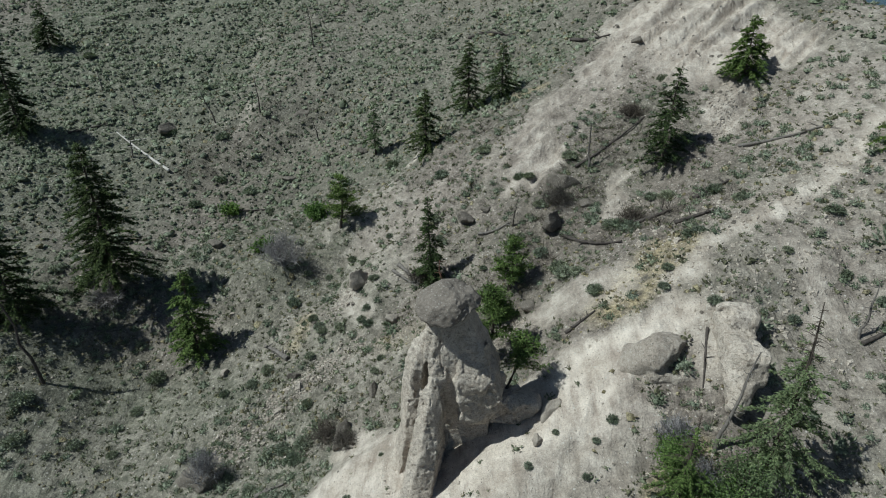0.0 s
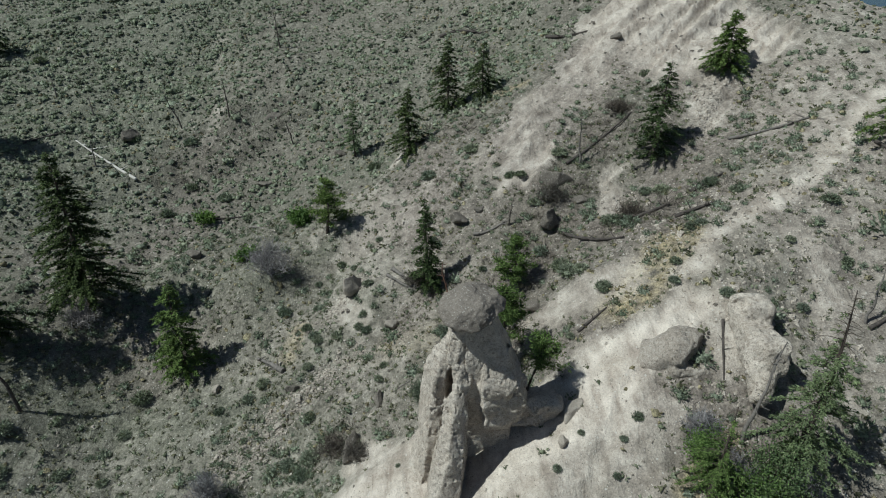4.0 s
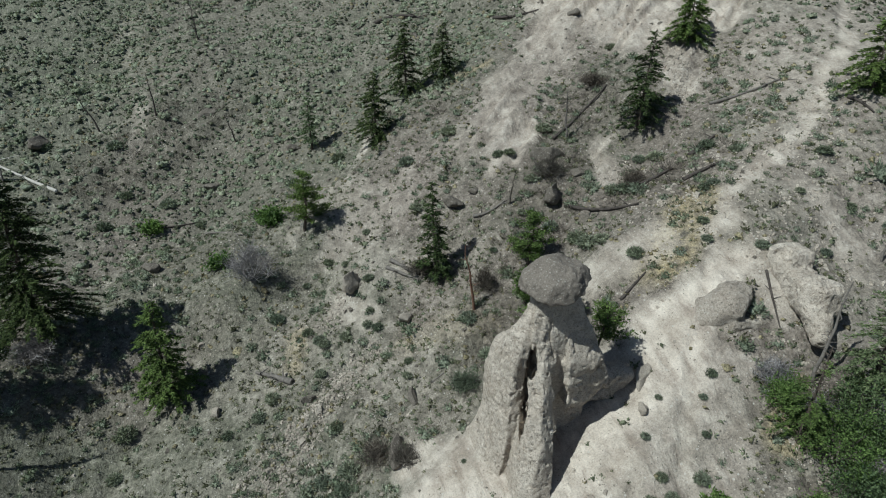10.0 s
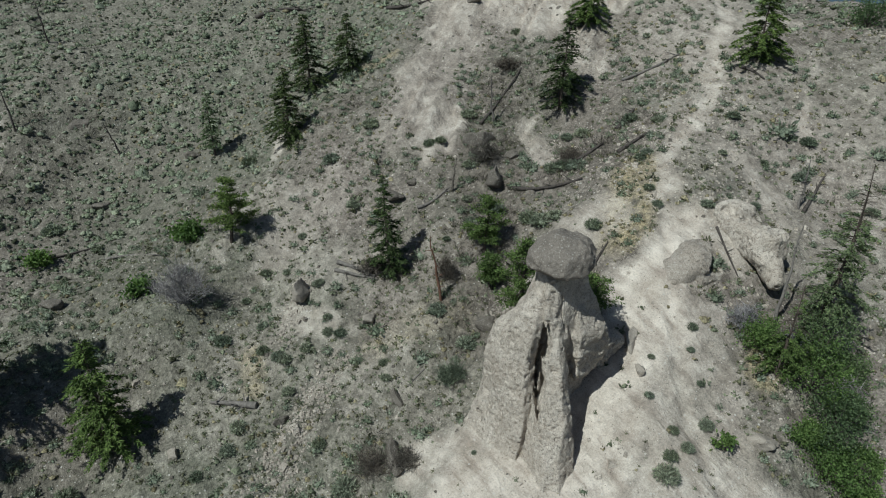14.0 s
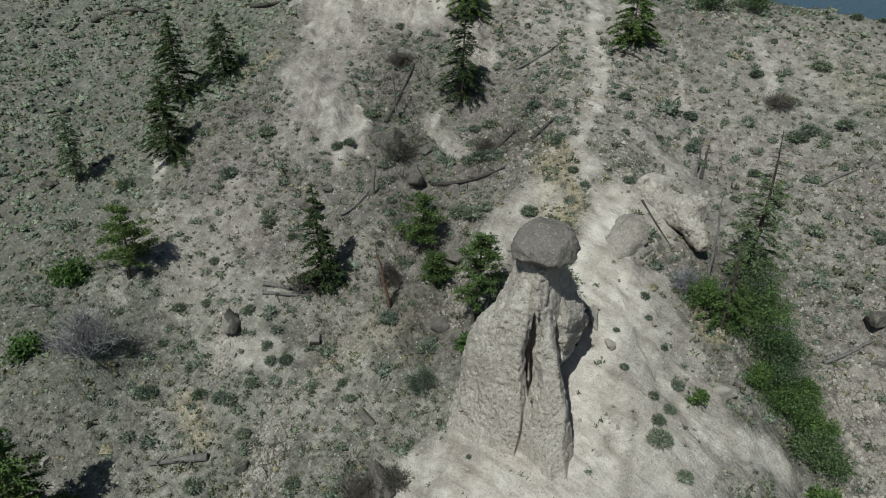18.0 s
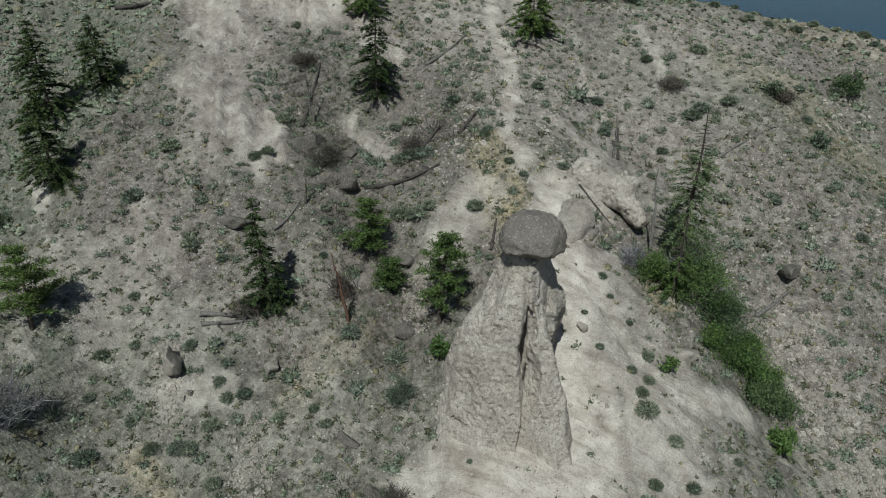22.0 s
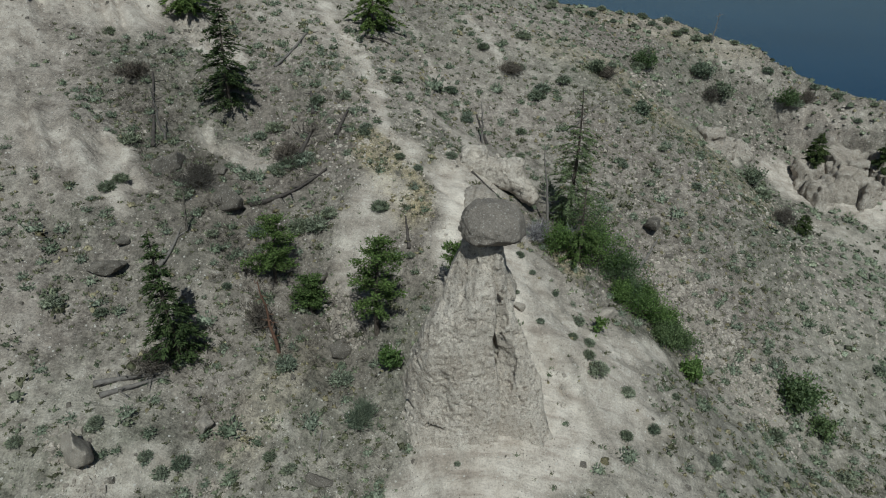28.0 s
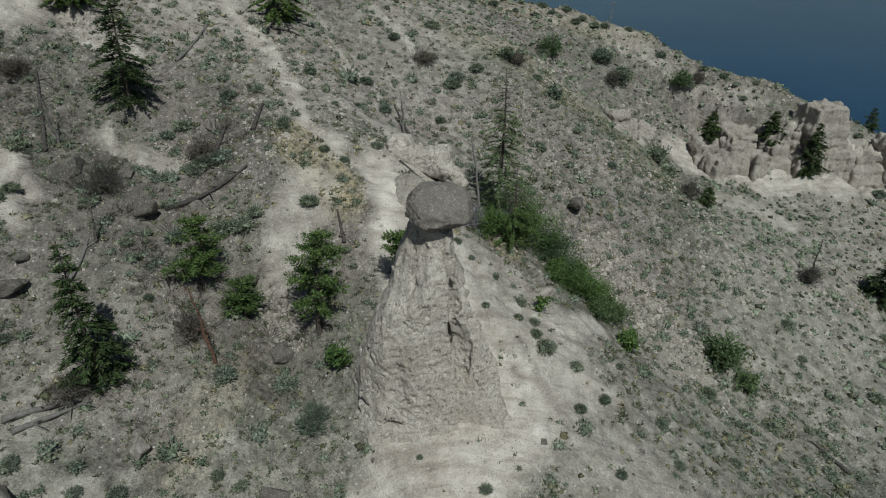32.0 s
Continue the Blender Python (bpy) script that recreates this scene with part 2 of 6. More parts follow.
def water_material():
    m, nt, bsdf = material("lake_water", 0.18)
    v = coords(nt)
    c = ramp(nt, noise_tex(nt, 0.004, 3, 0.5, v), [(0.3, (0.005, 0.028, 0.064)), (0.7, (0.009, 0.040, 0.086))])
    nt.links.new(c, bsdf.inputs["Base Color"])
    bsdf.inputs["Specular IOR Level"].default_value = 0.22
    bump(nt, bsdf, noise_tex(nt, 0.35, 4, 0.6, v), 0.25, 0.6)
    return m


GROUND = ground_material()
SILT = silt_rock("cemented_silt", 1.05)
# pebbly silt whose darker tone also carries painted shade of lump and outcrops
SILT_DARK = silt_rock("pebbly_silt_shade_tone", 0.8, 1.2)
CAP_STONE = stone_material("weathered_cap_rock", (0.118, 0.102, 0.088), (0.270, 0.243, 0.213), 9.0)
GREY_STONE = stone_material("dark_grey_boulder", (0.090, 0.079, 0.068), (0.215, 0.193, 0.166), 9.0)
TAN_STONE = stone_material("tan_boulder", (0.255, 0.224, 0.190), (0.420, 0.380, 0.330), 9.0)
FIR_NEEDLES = plant_material("fir_needles", (0.030, 0.048, 0.018), (0.085, 0.118, 0.042), through=0.15)
PINE_NEEDLES = plant_material("pine_needles", (0.065, 0.105, 0.032), (0.160, 0.225, 0.070), through=0.2)
GREY_NEEDLES = plant_material("dry_grey_needles", (0.095, 0.132, 0.076), (0.215, 0.272, 0.158), through=0.4)
SHRUB_LEAVES = plant_material("bright_shrub_leaves", (0.088, 0.150, 0.048), (0.225, 0.320, 0.118), through=0.45)
DULL_LEAVES = plant_material("dull_shrub_leaves", (0.086, 0.130, 0.066), (0.215, 0.282, 0.150), through=0.45)
SAGE_LEAVES = plant_material("sagebrush_leaves", (0.165, 0.190, 0.145), (0.315, 0.350, 0.275), through=0.15)
DARK_SAGE = plant_material("dark_green_sage_leaves", (0.112, 0.138, 0.098), (0.232, 0.266, 0.196), through=0.15)
TUSSOCK = plant_material("olive_grey_tussock", (0.066, 0.072, 0.045), (0.155, 0.160, 0.108), through=0.1)
GREEN_TUFT = plant_material("grey_green_tuft", (0.100, 0.120, 0.082), (0.205, 0.230, 0.168), through=0.1)
DRY_TWIGS = plant_material("dry_brush_twigs", (0.085, 0.072, 0.062), (0.175, 0.155, 0.138))
PALE_TWIGS = plant_material("bleached_twigs", (0.22, 0.20, 0.215), (0.40, 0.38, 0.40))
STRAW = plant_material("dry_bunchgrass", (0.180, 0.158, 0.100), (0.340, 0.305, 0.210), through=0.15)
BARK = bark_material("fir_bark", (0.045, 0.036, 0.030), (0.120, 0.098, 0.080))
RED_BARK = bark_material("reddish_dead_bark", (0.085, 0.045, 0.030), (0.200, 0.120, 0.085))
GREY_WOOD = bark_material("weathered_grey_wood", (0.090, 0.080, 0.072), (0.230, 0.210, 0.190))
DARK_WOOD = bark_material("charred_wood", (0.035, 0.030, 0.027), (0.110, 0.095, 0.085))
WHITE_WOOD = bark_material("bleached_log_wood", (0.35, 0.33, 0.30), (0.62, 0.59, 0.54))
WATER = water_material()

# ---- the hillside ----
# Form lines of the hillside: crests, gully floors, benches (x, y, z).
FORM = {
    "spur_crest": [(-3.0, 22.8, 7.0), (-3.4, 20.6, 7.0), (8.9, 22.2, 12.2), (12.0, 26.2, 14.9), (17.5, 30.5, 17.6), (22.3, 34.7, 19.8), (24.9, 40.9, 22.6), (28.5, 47.0, 25.5)],
    "bank_top": [(21.0, 43.9, 21.3), (17.1, 50.3, 23.0), (12.1, 52.8, 20.9), (11.8, 60.6, 21.6), (14.9, 39.3, 17.9), (13.2, 41.8, 17.7)],
    "north_gully": [(-8.7, 26.6, 4.0), (-5.5, 26.4, 5.4), (-4.2, 28.6, 6.4), (-1.9, 27.3, 7.2), (1.6, 29.0, 8.6), (0.3, 31.2, 9.4), (5.1, 30.9, 10.8), (7.0, 36.2, 13.5), (8.4, 39.5, 15.2), (7.9, 43.3, 16.7)],
    "middle_rib": [(-6.3, 28.8, 5.8), (-9.4, 34.6, 6.6), (-10.2, 32.8, 5.5), (-5.6, 37.2, 8.9), (-0.7, 35.6, 9.6), (-2.3, 36.9, 9.5), (1.3, 40.0, 12.1), (-1.1, 47.6, 13.6), (4.1, 47.8, 16.7)],
    "valley_floor": [(-20.4, 28.5, 2.4), (-16.4, 30.7, 3.5), (-17.0, 35.0, 3.6), (-12.7, 37.6, 6.4), (-12.0, 40.7, 8.3), (-8.1, 43.9, 9.7), (-5.3, 52.9, 12.2), (-1.4, 58.0, 14.5)],
    "far_slope": [(-22.2, 35.6, 5.1), (-24.7, 40.2, 7.2), (-25.8, 30.9, 5.2), (-26.6, 56.4, 9.8), (-24.5, 58.0, 10.5), (-19.4, 64.0, 13.8), (-23.0, 75.3, 16.7), (-15.6, 75.4, 18.6), (-18.3, 82.0, 20.4), (-11.0, 82.8, 20.5), (-8.5, 77.9, 19.1), (-29.0, 83.4, 20.8)],
    "south_flank": [(6.6, 20.1, 10.9), (3.4, 17.6, 9.0), (2.2, 16.8, 8.2), (6.5, 16.0, 8.5), (2.6, 13.2, 6.6), (-2.1, 12.9, 5.4), (5.8, 11.9, 5.6), (7.9, 9.9, 4.6)],
    "south_bowl": [(4.5, 4.1, 1.6), (11.0, 7.6, 5.2), (12.7, 9.5, 7.0), (14.4, -3.1, 3.4), (16.5, 11.8, 9.5), (20.2, 9.6, 11.4), (19.3, 23.4, 14.2), (22.0, 26.5, 16.2)],
    "east_slope": [(26.2, 26.2, 17.7), (30.9, 23.8, 19.4), (31.5, 28.9, 20.9), (26.6, 11.4, 14.1), (28.5, 15.1, 16.6), (31.0, 3.3, 10.3), (32.5, -4.3, 8.3)],
    "east_crest": [(31.0, 51.0, 26.2), (36.5, 42.0, 24.3), (40.0, 30.0, 22.6), (41.5, 22.0, 21.8), (44.0, 14.0, 20.2), (43.5, 6.4, 18.9), (41.0, -1.5, 16.6), (35.0, -10.0, 13.4), (33.0, -15.5, 11.0), (32.5, -22.0, 9.0), (32.0, -34.0, 5.0)],
    "upper_valley": [(-13.8, 58.5, 11.2), (-5.9, 35.0, 7.5), (-9.0, 30.6, 5.6), (-20.4, 30.0, 2.2), (-16.4, 74.3, 18.4), (-6.3, 67.2, 17.0), (-16.7, 51.2, 7.9), (-13.2, 37.3, 6.0), (-8.7, 33.3, 6.3), (-5.9, 27.3, 5.8), (-13.5, 29.8, 4.0), (-6.1, 32.5, 6.6), (-7.4, 37.4, 7.7), (-9.7, 41.3, 7.8), (-10.5, 34.3, 6.0), (-6.2, 27.6, 6.1)],
    "gully_side": [(14.6, 57.7, 22.8), (24.3, 47.8, 23.8), (24.2, 41.0, 22.4), (12.4, 48.1, 19.4), (12.0, 39.5, 16.0), (7.0, 40.7, 15.2), (13.9, 37.9, 16.0), (-4.5, 41.9, 10.2), (-0.5, 41.8, 12.5), (2.3, 35.2, 11.3), (-1.7, 33.9, 9.1), (-2.6, 29.3, 7.4), (21.3, 37.9, 19.5), (0.5, 30.9, 9.0), (-3.2, 32.2, 7.9), (6.1, 28.1, 12.1)],
    "spur_side": [(4.5, 19.1, 9.5), (-2.3, 22.1, 7.3), (2.9, 16.0, 8.2), (0.4, 18.7, 7.9), (-3.0, 26.4, 6.5), (2.0, 16.9, 8.3), (-1.4, 16.8, 6.7), (-2.6, 20.8, 7.1)],
    "east_side": [(12.8, 23.3, 13.5), (25.1, 28.6, 18.6), (27.9, 22.6, 17.8), (25.1, 16.2, 15.1), (20.9, 13.0, 11.5), (14.7, 13.6, 9.0), (24.8, 27.6, 17.6), (27.9, 18.9, 16.3), (25.0, 11.4, 14.3), (19.4, 8.1, 10.6), (13.5, 12.3, 8.5)],
    "high_ground": [(26.0, 66.0, 31.0), (10.0, 90.0, 29.0), (-30.0, 110.0, 30.0), (-45.0, 70.0, 17.0), (-42.0, 40.0, 10.5)],
}
TRAIL = [(7.4, 23.2), (9.1, 24.4), (11.2, 25.2), (11.6, 26.6), (13.2, 28.0), (15.2, 29.0), (18.0, 30.0), (20.3, 31.6), (22.8, 33.2), (25.3, 35.2), (27.5, 36.4), (30.3, 39.2), (34.0, 43.0)]
GROOVE = [(10.1, 25.2), (9.3, 23.9), (7.75, 22.2), (6.1, 20.2), (4.8, 18.3), (3.9, 16.4), (3.4, 14.6)]
# bare ground as strokes: x, y to x, y, half width, strength
SILT_SPUR = [(-4.5, 22.0, -1.0, 18.5, 2.4, 0.95), (-1.0, 20.0, 6.5, 22.5, 2.8, 0.9), (0.0, 18.0, -4.5, 13.5, 2.8, 0.45), (6.0, 21.0, 1.0, 15.0, 2.1, 0.62), (6.5, 23.0, 11.2, 24.6, 1.5, 0.95), (8.5, 20.5, 4.5, 14.5, 1.3, 0.45), (-3.0, 23.5, -5.0, 25.0, 1.6, 0.8), (12.6, 22.2, 12.2, 24.4, 1.5, 0.6), (4.0, 16.0, 6.0, 13.0, 1.0, 0.7)]
SILT_BANK = [(17.3, 57.0, 19.5, 47.2, 3.8, 0.70), (23.0, 56.0, 24.2, 45.5, 3.0, 0.75), (5.0, 44.0, 14.5, 52.0, 3.4, 0.26), (6.0, 42.2, 8.3, 49.5, 1.8, 0.42), (13.0, 51.0, 17.5, 57.0, 2.6, 0.55), (6.4, 40.4, 8.2, 43.2, 0.8, 0.6), (10.7, 35.0, 11.8, 39.5, 0.8, 0.5), (18.3, 40.0, 21.0, 44.0, 1.4, 0.5)]
SILT_SCARS = [(-9.0, 43.6, -4.6, 46.0, 1.0, 0.34), (-5.2, 44.2, -6.4, 41.0, 0.9, 0.34), (0.1, 45.3, -1.5, 42.0, 1.0, 0.3), (7.7, 42.6, 5.0, 40.4, 0.8, 0.55), (12.3, 39.3, 11.2, 36.8, 0.7, 0.5), (32.4, 25.6, 27.8, 21.6, 0.8, 0.5), (34.6, 24.6, 31.0, 20.6, 0.8, 0.4), (8.0, 29.4, 4.8, 29.6, 0.9, 0.45), (30.4, 34.2, 28.0, 36.2, 1.8, 0.5), (18.6, 26.6, 16.2, 22.6, 0.9, 0.4), (-5.5, 46.5, -2.0, 42.5, 2.6, 0.30), (-2.9, 50.6, -1.6, 51.6, 0.8, 0.6), (25.0, 27.8, 23.7, 26.3, 0.9, 0.7), (17.7, 27.4, 17.9, 24.6, 0.9, 0.55), (-22.7, 75.0, -22.7, 82.0, 1.0, 0.3), (-21.0, 61.2, -20.5, 66.6, 1.1, 0.3), (5.9, 29.2, 9.2, 28.2, 1.7, 0.55), (31.5, 26.2, 30.6, 21.0, 1.1, 0.40), (-6.6, 36.4, -5.2, 34.6, 0.9, 0.55), (-5.0, 41.5, -3.5, 38.0, 2.2, 0.35)]
SILT_EAST = [(-13.0, 24.5, -3.0, 27.5, 3.0, 0.16), (0.0, 33.0, -4.0, 30.0, 2.0, 0.20), (-22.0, 27.0, -14.0, 27.0, 4.0, 0.16), (-3.0, 37.0, 3.0, 34.0, 2.5, 0.22), (-7.0, 34.0, -3.5, 29.0, 2.4, 0.22), (-5.0, 38.0, -12.0, 33.0, 2.4, 0.2), (20.0, 24.0, 36.0, 20.0, 8.0, 0.24), (14.5, 26.0, 20.0, 18.0, 4.5, 0.24), (18.0, 31.0, 26.0, 30.0, 4.0, 0.26), (16.0, 8.0, 30.0, 8.0, 8.0, 0.10), (10.0, -2.0, 24.0, -12.0, 9.0, 0.28), (24.0, 36.0, 32.0, 44.0, 6.0, 0.35), (0.0, 12.0, 4.0, 6.0, 7.0, 0.25)]
SILT_CLIFF = [(31.0, -2.0, 29.0, -8.0, 2.4, 0.7), (29.0, -8.0, 28.0, -22.0, 3.4, 0.75), (25.5, -3.5, 22.6, -8.0, 1.5, 0.5), (29.4, 5.0, 30.6, 2.4, 0.9, 0.6), (41.0, 2.0, 34.0, -9.0, 1.6, 0.35), (43.0, 14.0, 42.5, 5.0, 1.2, 0.25)]
STRAW_PATCHES = [(8.8, 26.6, 12.4, 29.2, 1.6, 1.0), (-9.5, 35.8, -10.0, 34.0, 0.8, 0.8), (8.4, 52.4, 4.7, 52.8, 0.6, 0.8), (10.6, 18.8, 8.8, 17.6, 0.9, 1.0), (44.0, 16.0, 42.0, 0.0, 2.5, 0.4), (33.0, 18.0, 25.0, 2.0, 3.0, 0.4), (0.5, 30.5, -3.5, 32.0, 1.2, 0.4)]

HERB = [(-14.0, 24.0, -2.0, 26.0, 5.0, 0.5), (-12.0, 36.0, -6.0, 38.0, 4.0, 0.5), (-6.0, 53.0, 8.0, 60.0, 6.0, 0.8), (-12.0, 41.0, -7.0, 47.0, 3.5, 0.6), (-20.0, 42.0, -12.0, 46.0, 5.0, 0.6), (-16.0, 30.0, -8.0, 33.0, 3.5, 0.6), (-14.0, 60.0, 6.0, 72.0, 11.0, 0.55), (-8.0, 48.0, -16.0, 46.0, 7.0, 0.35), (-40.0, 60.0, -32.0, 95.0, 20.0, 1.0), (-34.0, 36.0, -22.0, 28.0, 9.0, 0.8), (-16.0, 28.0, -8.0, 22.0, 7.0, 0.7), (-20.0, 75.0, -5.0, 80.0, 12.0, 0.5), (30.0, 15.0, 22.0, -8.0, 5.0, 0.35), (2.0, 4.0, 10.0, -4.0, 7.0, 0.5)]
DRY_GULLY = [(1.0, 29.0, 8.0, 38.0, 2.6, 1.0), (8.0, 38.0, 13.0, 43.0, 2.2, 0.8), (-2.0, 33.0, 1.0, 36.0, 1.5, 0.7), (10.0, 33.5, 16.0, 33.0, 1.5, 0.9), (-7.0, 26.0, -4.0, 27.0, 1.6, 0.5), (-24.0, 58.0, -14.0, 64.0, 3.5, 0.5), (0.0, 53.0, 3.0, 50.0, 2.0, 0.6)]
LITTER = [(5.3, 39.4, 1.8, 33.0, 2.0, 0.7), (1.8, 33.0, -2.5, 27.3, 2.2, 0.4), (5.9, 35.9, 12.5, 32.1, 2.0, 0.9), (14.8, 39.7, 16.0, 35.0, 1.6, 0.6), (-20.0, 55.0, -8.0, 57.0, 4.0, 0.7), (-16.0, 46.0, -8.0, 50.0, 3.5, 0.6), (-27.0, 38.0, -20.0, 36.0, 3.5, 0.8), (26.7, 26.9, 26.0, 24.5, 1.0, 0.8), (-4.0, 58.0, 6.0, 62.0, 4.0, 0.6), (13.0, 18.5, 15.5, 22.0, 1.5, 0.5)]
TALUS = [(-5.8, 32.6, -10.4, 29.3, 1.0, 0.9), (-10.4, 29.3, -13.0, 26.5, 1.4, 0.8), (4.2, 29.8, 2.4, 28.6, 0.8, 0.8), (12.5, 11.0, 6.0, 6.0, 2.2, 0.8), (-5.4, 38.0, -7.5, 36.0, 0.9, 0.6), (12.2, 36.5, 11.0, 34.0, 0.6, 0.8), (19.5, 43.0, 18.2, 39.5, 0.9, 0.6)]
FORM_POINTS = np.array([p for line in FORM.values() for p in line])
CREST = np.array(FORM["east_crest"])[::-1]


def thin_plate(points, soft):
    """Weights of a smooth sheet that follows the form lines."""
    n = len(points)
    d2 = (points[:, None, 0] - points[None, :, 0]) ** 2 + (points[:, None, 1] - points[None, :, 1]) ** 2
    a = np.zeros((n + 3, n + 3))
    a[:n, :n] = d2 * np.log(d2 + 1e-9) / 2 + soft * np.eye(n)
    plane = np.c_[np.ones(n), points[:, :2]]
    a[:n, n:], a[n:, :n] = plane, plane.T
    return np.linalg.solve(a, np.r_[points[:, 2], 0, 0, 0])


SHEET = thin_plate(FORM_POINTS, 1.0)


def lattice(ix, iy, iz, seed):
    h = (ix * 374761393 + iy * 668265263 + iz * 2147483647 + seed * 974634777) & 0xFFFFFFFF
    h = ((h ^ (h >> 13)) * 1274126177) & 0xFFFFFFFF
    return ((h ^ (h >> 16)) & 0xFFFF) / 32767.5 - 1.0


def value_noise(x, y, z=0.0, seed=0):
    x, y, z = np.broadcast_arrays(np.asarray(x, float), np.asarray(y, float), np.asarray(z, float))
    ix, iy, iz = (np.floor(a).astype(np.int64) for a in (x, y, z))
    u, v, w = ((lambda f: f * f * (3 - 2 * f))(a - i) for a, i in ((x, ix), (y, iy), (z, iz)))
    out = 0.0
    for dx in (0, 1):
        for dy in (0, 1):
            for dz in (0, 1):
                out = out + lattice(ix + dx, iy + dy, iz + dz, seed) * (u if dx else 1 - u) * (v if dy else 1 - v) * (w if dz else 1 - w)
    return out


def fbm(x, y, z=0.0, octaves=4, seed=0, gain=0.5):
    total, amp = 0.0, 1.0
    for k in range(octaves):
        total = total + amp * value_noise(np.asarray(x) * 2.03 ** k, np.asarray(y) * 2.03 ** k, np.asarray(z) * 2.03 ** k, seed + k)
        amp *= gain
    return total


def smooth(a, b, x):
    t = np.clip((x - a) / (b - a), 0, 1)
    return t * t * (3 - 2 * t)


def stroke_distance(x, y, x0, y0, x1, y1):
    dx, dy = x1 - x0, y1 - y0
    h = np.clip(((x - x0) * dx + (y - y0) * dy) / (dx * dx + dy * dy), 0, 1)
    return np.hypot(x - x0 - h * dx, y - y0 - h * dy)


def strokes(x, y, group):
    out = np.zeros_like(x)
    for x0, y0, x1, y1, half, value in group:
        out = np.maximum(out, value * (1 - smooth(0.45 * half, 1.25 * half, stroke_distance(x, y, x0, y0, x1, y1))))
    return out


def trail_distance(x, y):
    return np.min([stroke_distance(x, y, *a, *b) for a, b in zip(TRAIL, TRAIL[1:])], axis=0)


def base_land(x, y):
    n = len(FORM_POINTS)
    z = SHEET[n] + SHEET[n + 1] * x + SHEET[n + 2] * y
    for (px, py, _), w in zip(FORM_POINTS, SHEET):
        d2 = (x - px) ** 2 + (y - py) ** 2
        z = z + w * d2 * np.log(d2 + 1e-9) / 2
    return z


def bare(x, y):
    wob = 0.5 * fbm(x * 0.6, y * 0.6, 0.0, 3, 5)
    pale = np.max([strokes(x + wob, y - wob, g) for g in (SILT_SPUR, SILT_BANK, SILT_SCARS, SILT_CLIFF, SILT_EAST)], axis=0)
    return np.maximum(pale, 0.74 * (1 - smooth(0.15, 0.95, trail_distance(x + 0.9 * wob, y - 0.7 * wob))))


def land(x, y):
    """Height of the ground."""
    x, y = np.asarray(x, float), np.asarray(y, float)
    z = base_land(x, y)
    xc = np.interp(y, CREST[:, 1], CREST[:, 0])
    west = xc - x
    # bluffs below the crest in the south
    bluff = smooth(0.5, -4.0, y) * smooth(-60, -30, y) * smooth(9.0, 6.0, np.abs(west - 3.0))
    s = np.clip((west + 0.9 * fbm(x * 0.4, y * 0.9, 0.0, 3, 11)) / 6.5, 0, 1)
    z = z + bluff * 5.0 * (s - 0.25 * smooth(0.05, 0.22, s) - 0.75 * smooth(0.42, 0.60, s))
    # beyond the crest the ground falls to the lake
    east = np.maximum(-west, 0)
    z = z - 0.8 * east * smooth(-0.6, 2.4, east) - 0.02 * east ** 1.5
    pale = bare(x, y)
    near = smooth(140, 70, np.hypot(x, y - 35))
    rough = 0.28 * fbm(x * 0.22, y * 0.22, 0.0, 3, 1) + 0.12 * fbm(x * 0.9, y * 0.9, 0.0, 3, 2) + 0.06 * fbm(x * 2.3, y * 2.3, 0.0, 2, 3)
    rib = np.abs(value_noise((0.85 * y - 0.53 * x) * 0.34, (0.85 * x + 0.53 * y) * 0.07, 0.0, 21)) + 0.4 * np.abs(value_noise((0.85 * y - 0.53 * x) * 0.8, (0.85 * x + 0.53 * y) * 0.12, 0.0, 22))
    rough = rough + 0.55 * (0.5 - rib) * smooth(26, 12, x)
    rill = np.abs(value_noise((0.6 * x - 0.8 * y) * 1.3, (0.8 * x + 0.6 * y) * 0.12, 0.0, 7)) + 0.5 * np.abs(value_noise((0.6 * x - 0.8 * y) * 2.6, (0.8 * x + 0.6 * y) * 0.2, 0.0, 8))
    bank = strokes(x, y, SILT_BANK)
    z = z + near * (rough * (1 - 0.45 * pale) + 1.7 * bank * (rill - 0.5))
    spur = strokes(x, y, SILT_SPUR)
    z = z + 0.14 * near * spur * (np.abs(value_noise((0.85 * x - 0.5 * y) * 1.1, (0.5 * x + 0.85 * y) * 0.14, 0.0, 15)) + 0.5 * np.abs(value_noise((0.85 * x - 0.5 * y) * 2.6, (0.5 * x + 0.85 * y) * 0.2, 0.0, 16)))
    z = z + 0.45 * smooth(2.6, 0.4, np.hypot((x - 9.0) * 0.8, y - 23.4)) + 0.35 * smooth(2.2, 0.3, np.hypot(x - 12.6, (y - 23.6) * 0.8))
    z = z - 0.10 * (1 - smooth(0.2, 0.9, trail_distance(x, y)))
    groove = np.min([stroke_distance(x + 0.25 * fbm(x, y, 0.0, 2, 19), y, *a, *b) for a, b in zip(GROOVE, GROOVE[1:])], axis=0)
    z = z - 0.16 * (1 - smooth(0.05, 0.45, groove)) + 0.07 * smooth(0.9, 0.5, groove) * smooth(0.3, 0.5, groove)
    return np.maximum(z, -110.0)


def ground_at(x, y):
    return float(land(np.array([x]), np.array([y]))[0])


def spaced(lo, hi, step, reach, growth=1.16):
    core = list(np.arange(lo, hi, step))
    a, d = core[-1], step
    while a < reach:
        d *= growth
        a += d
        core.append(a)
    a, d = core[0], step
    while a > -reach:
        d *= growth
        a -= d
        core.insert(0, a)
    return np.array(core)


